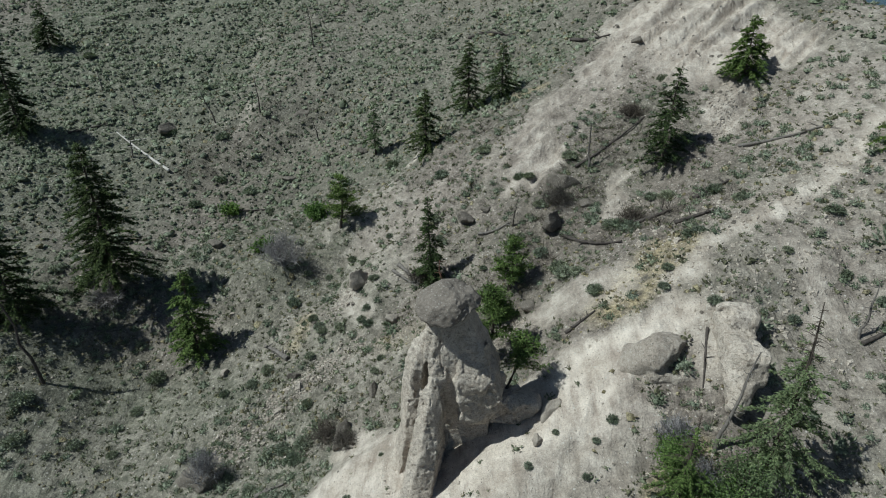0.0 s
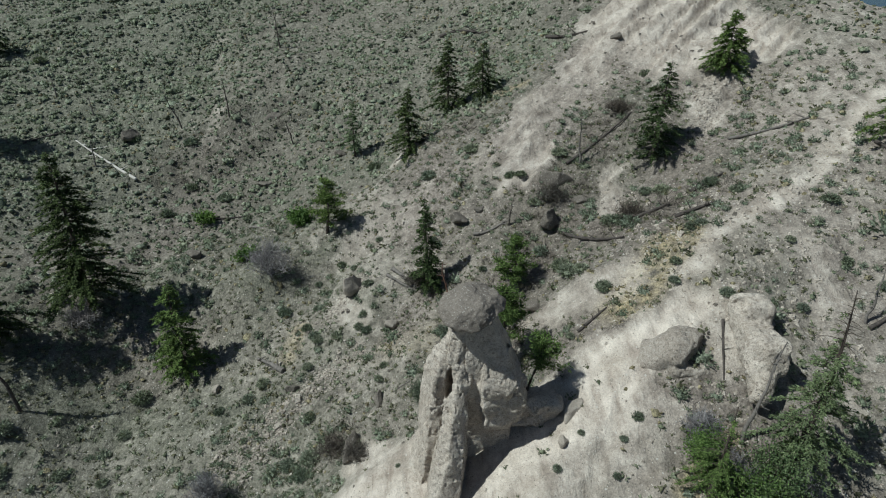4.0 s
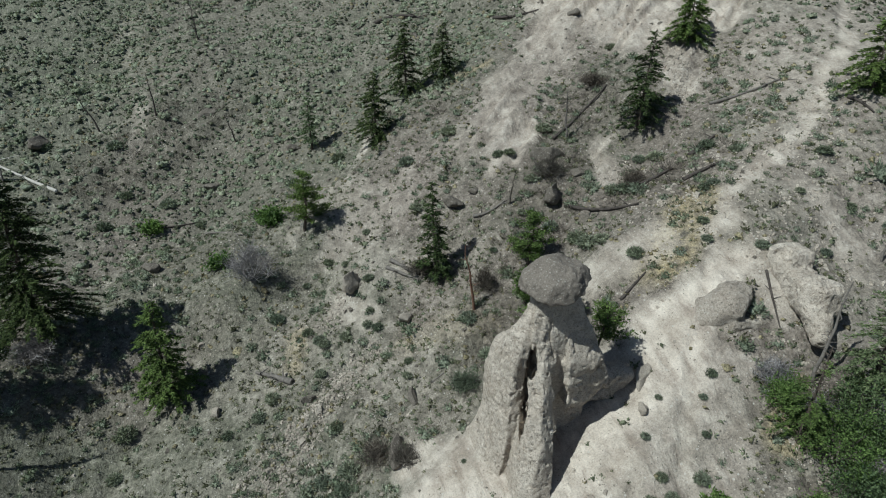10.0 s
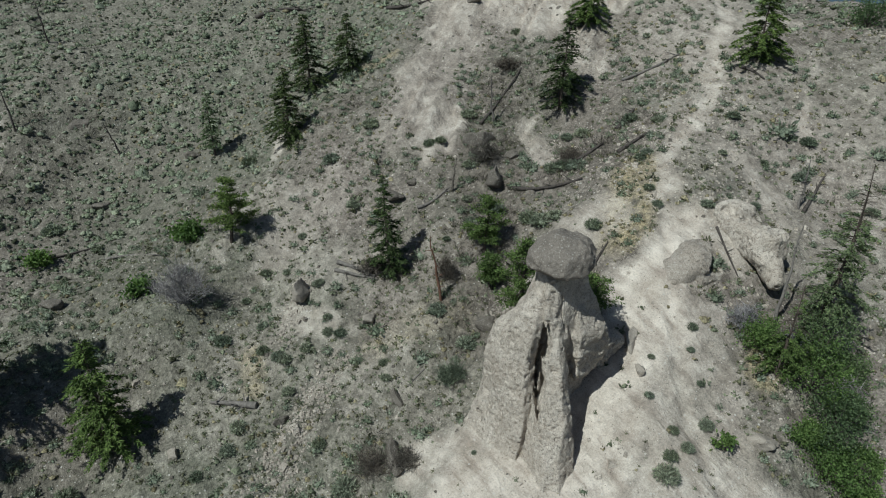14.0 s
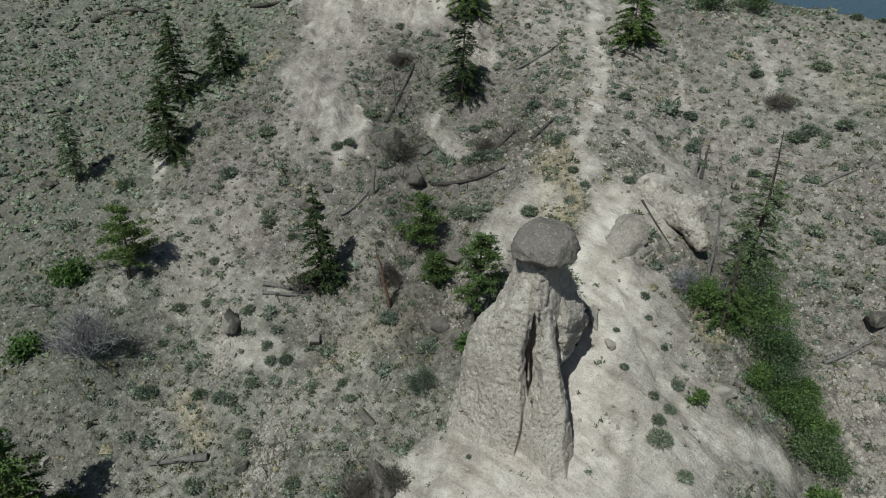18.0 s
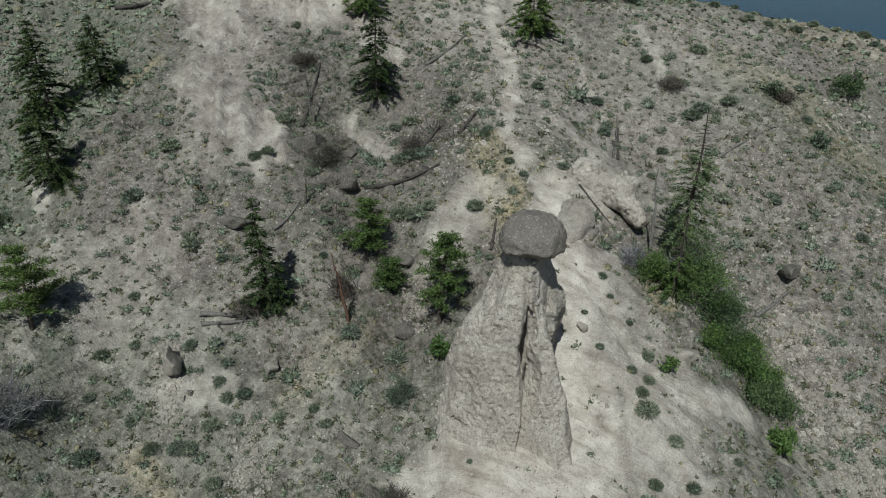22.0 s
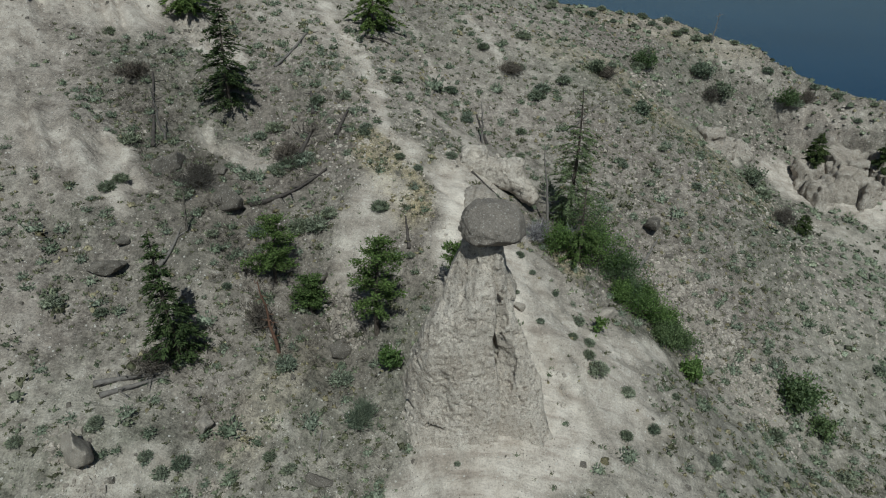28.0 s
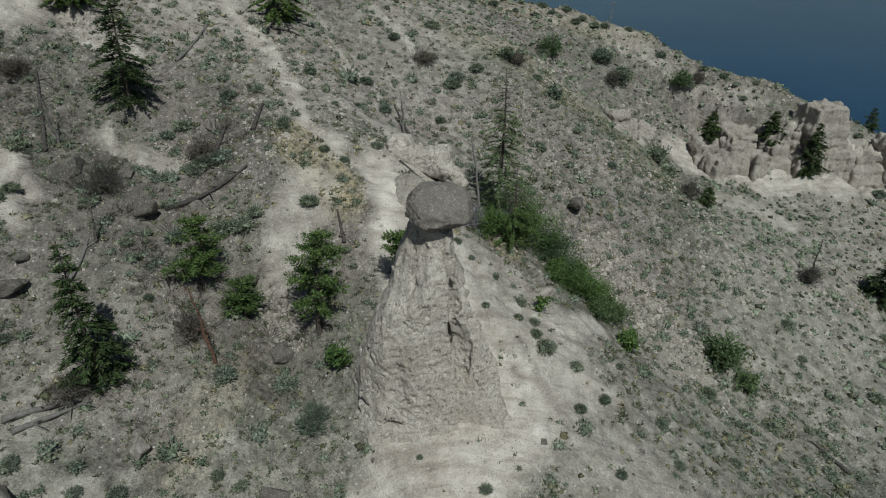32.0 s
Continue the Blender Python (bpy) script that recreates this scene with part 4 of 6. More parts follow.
def conifer(height, width, label, needles=FIR_NEEDLES, seed=0, bare_top=0.0, bare_foot=0.06, density=1.0, lean=0.0, category="tree", spray=1.0):
    """A fir of trunk, limbs and needle sprays, standing at the origin."""
    rng = np.random.default_rng(seed)
    tree = tagged(new("fir_tree"), label, category)
    bend = rng.normal(0, 0.012 * height, 2)
    spine = lambda h: np.array((bend[0] * math.sin(3 * h) + lean * h * height, bend[1] * math.sin(2.4 * h), h * height))
    trunk = Build()
    trunk.tube([spine(h) - np.array((0, 0, 0.25 * (h == 0))) for h in np.linspace(0, 1, 12)], [max(0.010, 0.017 * height * (1 - h) ** 0.85) + 0.006 for h in np.linspace(0, 1, 12)], 8)
    limbs, crown = Build(), Build()
    whorls = int(5.2 * height * density ** 0.5) + 8
    for w in range(whorls):
        h = bare_foot + (1 - bare_foot) * (w + rng.uniform(0, 0.8)) / whorls
        if h > 0.985:
            continue
        reach = 0.5 * width * (1 - h) ** 0.72 * (0.35 + 0.65 * min(1, (h - bare_foot) / 0.14 + 0.35)) * rng.uniform(0.75, 1.15)
        for k in range(rng.integers(4, 7)):
            if rng.random() < 0.12:
                continue
            a = rng.uniform(0, 2 * math.pi)
            r = max(0.10, reach * rng.uniform(0.4, 1.3))
            out = np.array((math.cos(a), math.sin(a), 0.0))
            rise = 0.35 * h - 0.12
            path = [spine(h) + out * r * s + np.array((0, 0, r * (rise * s - 0.30 * s * s))) for s in (0, 0.5, 1.0)]
            limbs.tube(path, [0.012 + 0.006 * r, 0.009 + 0.003 * r, 0.004], 4)
            if h > 1 - bare_top and rng.random() < 0.93:
                continue
            n = max(6, int(r * 46 * density / spray ** 1.5))
            s = rng.uniform(0.15, 1.0, n) ** 0.75
            base = spine(h)[None] + out[None] * (r * s)[:, None] + np.c_[np.zeros(n), np.zeros(n), r * (rise * s - 0.30 * s * s)]
            turn = rng.normal(0, 0.85, n)
            d = np.c_[math.cos(a) * np.cos(turn) - math.sin(a) * np.sin(turn), math.sin(a) * np.cos(turn) + math.cos(a) * np.sin(turn), rng.normal(-0.14, 0.25, n)]
            crown.leaves(base + rng.normal(0, 0.04, (n, 3)), d, 0.066 * spray, 0.22 * spray, rng, 0.6)
    stem = part("trunk", trunk.mesh("trunk", BARK, False), BARK, tree)
    tagged(part("branchwork", limbs.mesh("branchwork", BARK), BARK, stem), kind="stuff")
    part("crown", crown.mesh("crown", needles), needles, tree)
    return tree


def pine(height, width, label, needles=PINE_NEEDLES, seed=0, tufts=1.0, lean=0.05, low=0.22):
    """An open-crowned pine with pads of needles along crooked limbs."""
    rng = np.random.default_rng(seed)
    tree = tagged(new("pine_tree"), label, "tree")
    spine = lambda h: np.array((lean * height * h + 0.05 * height * math.sin(3.2 * h), 0.04 * height * math.sin(2.5 * h + 1), h * height))
    trunk, limbs, crown = Build(), Build(), Build()
    trunk.tube([spine(h) - np.array((0, 0, 0.3 * (h == 0))) for h in np.linspace(0, 1, 9)], [0.026 * height * (1 - h) + 0.015 for h in np.linspace(0, 1, 9)], 7)
    for k in range(int(16 + 8 * height)):
        h = rng.uniform(low, 1.0)
        a = 2.4 * k + rng.normal(0, 0.5)
        r = 0.5 * width * (1.08 - h) ** 0.55 * rng.choice((0.45, 0.7, 1.0, 1.2))
        out = np.array((math.cos(a), math.sin(a), 0))
        tip = spine(h) + out * r + np.array((0, 0, r * rng.uniform(-0.1, 0.35)))
        midp = spine(h) + out * 0.5 * r + rng.normal(0, 0.06, 3)
        limbs.tube([spine(h), midp, tip], [0.026, 0.017, 0.006], 4)
        for s in np.linspace(0.42, 1.0, 2 + int(2.2 * r)):
            c = midp + (tip - midp) * (2 * s - 1) if s > 0.5 else spine(h) + (midp - spine(h)) * 2 * s
            n = int(44 * tufts * rng.uniform(0.6, 1.2))
            d = rng.normal(0, 1, (n, 3)) * np.array((1, 1, 0.6)) + out * 0.5 + np.array((0, 0, 0.45))
            crown.leaves(c + rng.normal(0, 1, (n, 3)) * np.array((0.13, 0.13, 0.05)), d, 0.055, 0.16, rng, 1.0)
    stem = part("trunk", trunk.mesh("trunk", BARK, False), BARK, tree)
    tagged(part("branchwork", limbs.mesh("branchwork", BARK), BARK, stem), kind="stuff")
    part("crown", crown.mesh("crown", needles), needles, tree)
    return tree


def shrub(name, radius, height, label, leaves=SHRUB_LEAVES, twigs=DRY_TWIGS, seed=0, count=900, leaf=0.13, category="shrub", stems=9):
    """A many-stemmed bush: stems from one foot and leaf clumps with gaps."""
    rng = np.random.default_rng(seed)
    bush = tagged(new(name), label, category)
    wood, crown = Build(), Build()
    per = max(6, count // (stems * 5))
    for k in range(stems):
        a, spread = rng.uniform(0, 2 * math.pi), rng.uniform(0.15, 0.95)
        tip = np.array((math.cos(a) * radius * spread, math.sin(a) * radius * spread, height * math.sqrt(max(0.05, 1 - 0.75 * spread ** 2)) * rng.uniform(0.75, 1.05)))
        midp = tip * np.array((0.45, 0.45, 0.55)) + rng.normal(0, 0.05 * radius, 3)
        wood.tube([(0, 0, -0.1), midp, tip], [0.012 * height + 0.008, 0.008 * height + 0.006, 0.004], 4)
        for j in range(5):
            c = midp + (tip - midp) * rng.uniform(0.1, 1.05) + rng.normal(0, 0.16 * radius, 3)
            d = rng.normal(0, 1, (per, 3)) + np.array((0, 0, 0.4))
            crown.leaves(c + rng.normal(0, 0.15 * radius, (per, 3)), d, leaf, leaf * 1.7, rng, 1.0)
    for b in crown.co:
        b[:, 2] = np.maximum(b[:, 2], 0.02)
    tagged(part("stem", wood.mesh("stem", twigs), twigs, bush), kind="stuff")
    part("foliage", crown.mesh("foliage", leaves), leaves, bush)
    return bush


def dead_bush(radius, height, label, twigs, seed=0, count=80):
    """Leafless brush: a fan of fine forked twigs."""
    rng = np.random.default_rng(seed)
    bush = tagged(new("dead_bush"), label, "dead bush")
    wood, fine = Build(), Build()
    for k in range(count):
        a, spread = rng.uniform(0, 2 * math.pi), rng.uniform(0.1, 1.0)
        tip = np.array((math.cos(a) * radius * spread, math.sin(a) * radius * spread, height * (1 - 0.6 * spread ** 2) * rng.uniform(0.6, 1.0)))
        midp = tip * 0.5 + rng.normal(0, 0.08 * radius, 3)
        wood.tube([(0, 0, -0.05), midp, tip], [0.018, 0.012, 0.005], 3)
        for j in range(10):
            s = midp + (tip - midp) * rng.uniform(0, 1)
            e = s + rng.normal(0, 0.22 * radius, 3) + np.array((0, 0, 0.12 * height))
            fine.tube([s, e], [0.011, 0.005], 3)
    tagged(part("stem", wood.mesh("stem", twigs), twigs, bush), kind="stuff")
    tagged(part("twig_mass", fine.mesh("twig_mass", twigs), twigs, bush), kind="stuff")
    return bush


def snag(height, label, wood=GREY_WOOD, seed=0, lean=(0.0, 0.0), stubs=14, reach=0.5):
    """A standing dead trunk with broken limbs."""
    rng = np.random.default_rng(seed)
    tree = tagged(new("dead_tree"), label, "dead tree")
    top = np.array((lean[0], lean[1], height))
    trunk = Build()
    path = [top * h + rng.normal(0, 0.012 * height, 3) * (0 < h < 1) - np.array((0, 0, 0.2 * (h == 0))) for h in np.linspace(0, 1, 8)]
    trunk.tube(path, [0.10 * (1 - 0.75 * h) * (0.6 + 0.08 * height) for h in np.linspace(0, 1, 8)], 7)
    stem = part("trunk", trunk.mesh("trunk", wood, False), wood, tree)
    for k in range(stubs):
        h = rng.uniform(0.2, 0.98)
        a = rng.uniform(0, 2 * math.pi)
        s = top * h
        e = s + reach * rng.uniform(0.3, 1.1) * np.array((math.cos(a), math.sin(a), rng.uniform(-0.35, 0.35)))
        limb = Build()
        limb.tube([s, (s + e) / 2 + rng.normal(0, 0.04, 3), e], [0.026, 0.016, 0.006], 4)
        part("broken_limb", limb.mesh("broken_limb", wood), wood, stem)
    return tree


def stand(ob, x, y, turn=0.0, sink=0.0):
    ob.matrix_basis = pose(x, y, ground_at(x, y) - sink, 0, 0, turn)
    return ob


FIR_LABEL = "dark green fir tree standing on the dry slope"
stand(conifer(11.8, 7.0, "large dark fir tree with a bare lower trunk", seed=1, bare_foot=0.16, density=1.15), -24.1, 39.1)
stand(conifer(8.4, 5.4, "dense dark fir tree on the grassy slope", seed=2, density=1.1), -41.0, 58.3)
stand(conifer(8.5, 5.6, "dark fir tree beside a bare dead trunk", seed=31, density=1.1), -28.6, 34.6)
stand(conifer(5.2, 4.0, FIR_LABEL, seed=3), -46.1, 74.9)
stand(conifer(6.9, 4.2, "green fir tree beside a fallen log", seed=4, density=1.1, needles=PINE_NEEDLES), -17.1, 35.1)
stand(conifer(5.0, 2.3, "thin sparse grey-green fir tree", GREY_NEEDLES, seed=5, density=0.7, bare_foot=0.15), -6.2, 54.6)
stand(conifer(5.6, 4.0, FIR_LABEL, seed=6), -1.5, 50.4)
stand(conifer(6.1, 4.4, FIR_LABEL, seed=7), 2.3, 55.6)
stand(conifer(4.6, 3.8, FIR_LABEL, seed=8), 5.2, 54.0)
stand(conifer(6.5, 2.4, "slender crooked fir tree in the gully", seed=9, density=0.95, lean=-0.04), -0.7, 35.6)
stand(conifer(6.4, 4.0, "ragged fir tree with gaps between its limbs", seed=10, density=0.9, lean=0.06), 14.3, 38.6)
stand(conifer(4.0, 3.6, "bushy green fir tree below the eroded bank", PINE_NEEDLES, seed=11, density=1.5, bare_foot=0.02), 21.0, 43.6)
stand(conifer(4.5, 4.2, "bushy green fir tree beside the footpath", PINE_NEEDLES, seed=12, density=1.4, bare_foot=0.02), 25.6, 31.8)
stand(conifer(8.6, 4.2, "tall fir tree with a dead bare top", GREY_NEEDLES, seed=13, bare_top=0.26, density=0.75, lean=0.02, spray=0.75), 12.6, 17.8)
stand(conifer(4.6, 2.6, "fir tree with a dead leaning top", PINE_NEEDLES, seed=14, bare_top=0.5, lean=0.05, spray=0.6), 9.2, 17.3)
stand(conifer(3.8, 2.8, "small fir tree at the foot of the bluffs", seed=15, density=1.7), 32.0, -4.8)
stand(conifer(4.9, 3.2, "fir tree growing on the pale bluffs", seed=16, density=1.6), 30.5, -9.8)
stand(conifer(4.8, 2.9, "fir tree growing on the pale bluffs", seed=17, density=1.5), 28.1, -12.5)
stand(conifer(2.0, 1.5, "small fir tree on the skyline", seed=18), 33.2, -21.0)
stand(conifer(1.5, 1.6, "small bushy fir on the slope", seed=19, density=1.4, bare_foot=0.0), 23.4, -1.2)
stand(conifer(3.2, 4.2, "broad dark fir tree on the lower slope", seed=20, density=1.2), 15.6, -12.0)
stand(pine(4.3, 3.4, "small open pine tree on the rib", seed=21), -8.1, 43.8)
stand(pine(3.6, 2.6, "young pine tree among dark brush", seed=22), 4.0, 32.6)
stand(pine(4.9, 2.9, "green pine tree behind the silt pillar", seed=23, tufts=0.9), 2.3, 27.1)
stand(pine(2.1, 1.9, "young pine tree beside a grey boulder", seed=24), 3.0, 30.6)
stand(pine(2.9, 3.0, "crooked open pine tree beside the silt pillar", seed=25, lean=0.42, tufts=0.55, low=0.5), 2.95, 22.9, 35, -1.0)
stand(shrub("green_shrub", 0.55, 1.3, "small bright green shrub at the pillar foot", seed=26, count=420), 0.6, 26.4)

# leafy thicket in the south gully
for i, (x, y, r, h) in enumerate([(11.4, 17.0, 1.3, 2.9), (10.3, 16.2, 1.5, 2.4), (9.6, 14.6, 1.2, 2.2), (8.6, 13.6, 1.35, 1.5), (7.8, 12.3, 0.85, 1.3), (9.6, 18.4, 0.9, 1.5), (12.5, 15.6, 0.9, 1.6), (9.0, 12.3, 0.8, 1.0), (10.9, 14.9, 0.9, 1.3), (8.3, 14.9, 0.7, 1.1), (8.3, 11.3, 0.9, 1.2), (9.9, 13.4, 0.8, 1.1)]):
    tagged(stand(shrub("leafy_shrub", 1.2 * r, h, "bright green leafy shrub in the gully thicket" if i % 2 else "dull green leafy shrub in the gully thicket", SHRUB_LEAVES if i % 2 else DULL_LEAVES, seed=40 + i, count=3400, leaf=0.062, stems=18), x, y), group="thicket shrubs")
stand(shrub("leafy_shrub", 1.5, 1.5, "dark green leafy shrub on the open slope", DULL_LEAVES, seed=55, count=2400, leaf=0.11, stems=12), 7.3, 4.4)
stand(shrub("leafy_shrub", 0.8, 0.9, "low green leafy shrub on the open slope", DULL_LEAVES, seed=56, count=700, leaf=0.1), 6.2, 3.4)
stand(shrub("leafy_shrub", 0.45, 0.9, "lone green seedling on the pale slope", SHRUB_LEAVES, seed=57, count=260, leaf=0.1), 5.0, 16.4)
stand(shrub("leafy_shrub", 1.3, 1.0, "broad dark green shrub on the slope", SHRUB_LEAVES, seed=58, count=1100), -10.2, 46.0)
stand(shrub("leafy_shrub", 0.95, 0.7, "low green shrub on the slope", SHRUB_LEAVES, seed=59, count=700), -13.8, 42.6)
stand(shrub("leafy_shrub", 1.1, 0.7, "low green shrub under the far slope", SHRUB_LEAVES, seed=60, count=800), -19.0, 51.0)
stand(shrub("leafy_shrub", 0.7, 0.7, "dark green rounded shrub on the slope", DARK_SAGE, seed=61, count=800), 26.4, 11.4)
stand(shrub("leafy_shrub", 0.65, 0.9, "dark green rounded shrub below the thicket", SHRUB_LEAVES, seed=62, count=800), 6.4, 11.0)
for i, (x, y, r, h, m, text) in enumerate([(34.8, 30.0, 1.9, 1.5, DULL_LEAVES, "broad dark green juniper shrub below the crest"), (36.8, 27.6, 1.6, 1.3, DULL_LEAVES, "broad dark green juniper shrub below the crest"), (35.6, 9.8, 1.2, 1.3, DULL_LEAVES, "green leafy shrub beside a crooked snag"), (36.8, 2.4, 1.4, 1.2, DARK_SAGE, "half-dead dark shrub near the crest"), (38.1, 4.1, 1.2, 1.1, DARK_SAGE, "half-dead dark shrub near the crest"), (36.4, -3.2, 1.2, 1.2, DULL_LEAVES, "green leafy bush above the bluffs"), (28.0, 1.4, 1.1, 1.2, DARK_SAGE, "grey-green bush with bare stems on the slope"), (29.1, 14.9, 0.8, 0.8, DARK_SAGE, "low dark green shrub beside a stump")]):
    stand(shrub("leafy_shrub", r, h, text, m, seed=130 + i, count=1500, leaf=0.1, stems=12), x, y)

# leafless brush
for i, (x, y, r, h, m, text) in enumerate([(-11.9, 40.3, 1.9, 2.6, PALE_TWIGS, "bleached lilac-grey dead bush"), (-13.3, 25.0, 1.1, 2.6, PALE_TWIGS, "bleached grey dead bush"), (-6.6, 26.2, 1.2, 0.9, DRY_TWIGS, "pile of dark dry brush"), (-5.4, 25.4, 0.9, 0.7, DRY_TWIGS, "pile of dark dry brush"), (-1.6, 36.4, 1.0, 0.8, DRY_TWIGS, "dry brush over broken logs"), (-1.6, 27.2, 0.9, 1.2, DARK_SAGE, "dark half-green bush near the pillar"), (1.3, 32.6, 0.8, 1.3, DRY_TWIGS, "dark dry bush behind the pillar"), (7.6, 37.9, 1.2, 1.2, DRY_TWIGS, "dark leafless brush among boulders"), (11.5, 34.2, 1.1, 1.1, DRY_TWIGS, "dark brush beside the log jam"), (13.6, 44.0, 1.1, 0.9, DRY_TWIGS, "dry brush below the bank"), (27.2, 21.6, 1.2, 0.8, DRY_TWIGS, "brown dry brush in a scar"), (16.2, -6.4, 1.0, 1.4, DRY_TWIGS, "grey leafless bush with bare stems"), (9.8, 19.6, 0.9, 1.0, PALE_TWIGS, "bleached dead branches at the thicket edge"), (10.2, 17.6, 0.9, 1.3, PALE_TWIGS, "bleached dead branches under the fir"), (11.4, 15.2, 0.8, 1.4, PALE_TWIGS, "grey dead branches in the thicket"), (9.4, 13.1, 0.7, 1.1, DRY_TWIGS, "dry branches in the thicket"), (12.9, 17.0, 1.0, 1.6, PALE_TWIGS, "grey dead lower branches of the fir"), (-24.5, 38.4, 1.6, 0.8, PALE_TWIGS, "grey dead brush under the large fir"), (23.0, 0.6, 1.2, 1.3, DRY_TWIGS, "grey-green leafless brush on the slope"), (29.0, 14.0, 0.8, 0.9, DRY_TWIGS, "dark stump with dry branches"), (36.2, 3.4, 1.2, 1.2, DRY_TWIGS, "dark dead brush near the crest"), (37.2, -5.2, 1.0, 1.0, DRY_TWIGS, "dry bush above the bluffs")]):
    stand(dead_bush(r, h, text, m, 70 + i), x, y)

# standing dead trees
for i, (x, y, h, lx, ly, m, text) in enumerate([(-19.1, 63.7, 3.8, -0.2, 0.1, DARK_WOOD, "thin charred dead tree"), (-24.1, 64.2, 3.6, -1.3, 0.3, DARK_WOOD, "leaning charred dead tree"), (-12.4, 60.0, 2.6, -0.7, 0.2, DARK_WOOD, "short leaning dead tree"), (-15.3, 75.9, 4.1, -0.4, 0.0, DARK_WOOD, "dead tree with a ragged top"), (-37.5, 68.2, 2.1, -0.1, 0.0, GREY_WOOD, "grey dead tree stump"), (0.3, 31.4, 4.0, -0.5, 0.3, RED_BARK, "reddish dead tree with broken limbs"), (-25.3, 30.9, 7.1, -1.2, 0.3, DARK_WOOD, "tall bare dead tree in the shade"), (10.1, 40.7, 3.2, -0.1, 0.2, GREY_WOOD, "grey weathered dead tree trunk"), (16.2, -6.4, 3.4, 0.5, -0.4, DARK_WOOD, "thin dark dead tree"), (11.2, 18.9, 4.6, 1.1, 0.5, GREY_WOOD, "bare leaning dead tree in the thicket"), (42.0, 2.6, 2.6, 0.6, -0.4, GREY_WOOD, "bare snag on the skyline"), (-30.5, 58.0, 2.6, 0.1, 0.1, GREY_WOOD, "short grey dead tree"), (-33.0, 65.5, 2.0, -0.2, 0.2, GREY_WOOD, "short grey dead tree"), (19.0, 23.2, 2.8, 0.2, 0.2, GREY_WOOD, "thin bare dead tree on the slope"), (4.6, 37.2, 2.2, 0.3, 0.0, DRY_TWIGS, "small bare dead tree near a boulder"), (35.9, 9.4, 2.4, -0.7, 0.4, GREY_WOOD, "crooked bare snag rising from a shrub")]):
    stand(snag(h, text, m, 100 + i, (lx, ly), stubs=int(6 + 3 * h)), x, y)

# ---- boulders, fallen timber ----
def boulder_mesh(name, seed, squash=0.8, facets=8):
    rng = np.random.default_rng(seed)
    cuts = [(v / np.linalg.norm(v), rng.uniform(0.52, 0.80)) for v in rng.normal(0, 1, (facets, 3))]

    def field(p):
        d = ellipsoid(p, (0, 0, 0), (1.4, 1.3, 1.35 * squash))
        for n, off in cuts:
            d = np.maximum(d, p @ n - off * (squash if abs(n[2]) > 0.7 else 1.0))
        x, y, z = p[..., 0], p[..., 1], p[..., 2]
        return d + 0.06 * fbm(x * 1.7, y * 1.7, z * 1.7, 3, seed) + 0.04 * np.abs(fbm(x * 4, y * 4, z * 4, 3, seed + 3))
    return surface(name, field, (-1.3, -1.3, -1.2), (1.3, 1.3, 1.2), 0.09)


ROCK_SHAPES = {}
for mat in (GREY_STONE, TAN_STONE):
    ROCK_SHAPES[mat.name] = [boulder_mesh("boulder", 300 + k, 0.75 + 0.08 * k, 10 + 2 * k) for k in range(4)]
    for me in ROCK_SHAPES[mat.name]:
        me.materials.append(mat)


def boulder(x, y, r, mat, label, k=0, tall=1.0, turn=0.0, tilt=0.0, sink=0.6):
    ob = tagged(new("boulder", ROCK_SHAPES[mat.name][k % 4]), label, "boulder")
    ob.matrix_basis = pose(x, y, ground_at(x, y) + r * tall * (1 - sink) * 0.5, tilt, tilt * 0.5, turn) @ Matrix.Diagonal((r * 1.15, r * 0.8, r * tall, 1))
    return ob


GREY_ROCK, TAN_ROCK = "dark grey boulder half buried in the slope", "tan pointed boulder half buried in the slope"
for i, (x, y, r, tall) in enumerate([(8.5, 39.5, 0.95, 0.95), (7.0, 36.1, 1.0, 1.0), (1.5, 39.8, 0.8, 0.8), (-18.6, 45.3, 0.7, 1.0), (-14.0, 25.3, 1.05, 0.9), (-5.6, 26.0, 0.75, 0.8), (5.1, 30.8, 0.6, 1.0), (1.6, 28.9, 0.72, 0.9), (16.5, 11.7, 0.85, 0.7), (-28.8, 63.0, 1.3, 0.6), (-7.8, 56.2, 0.65, 0.9), (-14.7, 55.7, 0.75, 0.8), (-14.8, 63.7, 0.75, 0.8), (-4.1, 28.6, 0.45, 0.9), (9.4, 37.4, 0.5, 0.7), (3.0, 39.6, 0.45, 0.7), (-9.3, 31.2, 0.4, 0.9), (15.6, 51.4, 0.6, 0.7)]):
    boulder(x, y, r, GREY_STONE, GREY_ROCK, i, tall, 47 * i, 8 * (i % 3))
for i, (x, y, r, tall, text) in enumerate([(-5.9, 37.2, 0.85, 0.9, TAN_ROCK), (6.6, 15.9, 0.62, 0.7, "brown boulder perched on the pale slope"), (-3.3, 33.5, 0.5, 1.0, TAN_ROCK), (4.9, 21.95, 0.5, 0.8, "pale boulder beside the pillar"), (7.9, 38.6, 0.35, 0.5, TAN_ROCK), (-1.0, 50.8, 0.6, 0.9, TAN_ROCK), (4.2, 20.5, 0.32, 1.0, "small tan rock under the pillar"), (-14.6, 33.0, 0.4, 0.6, TAN_ROCK)]):
    boulder(x, y, r, TAN_STONE, text, i + 1, tall * 1.35, 63 * i + 40, 12 * (i % 2))


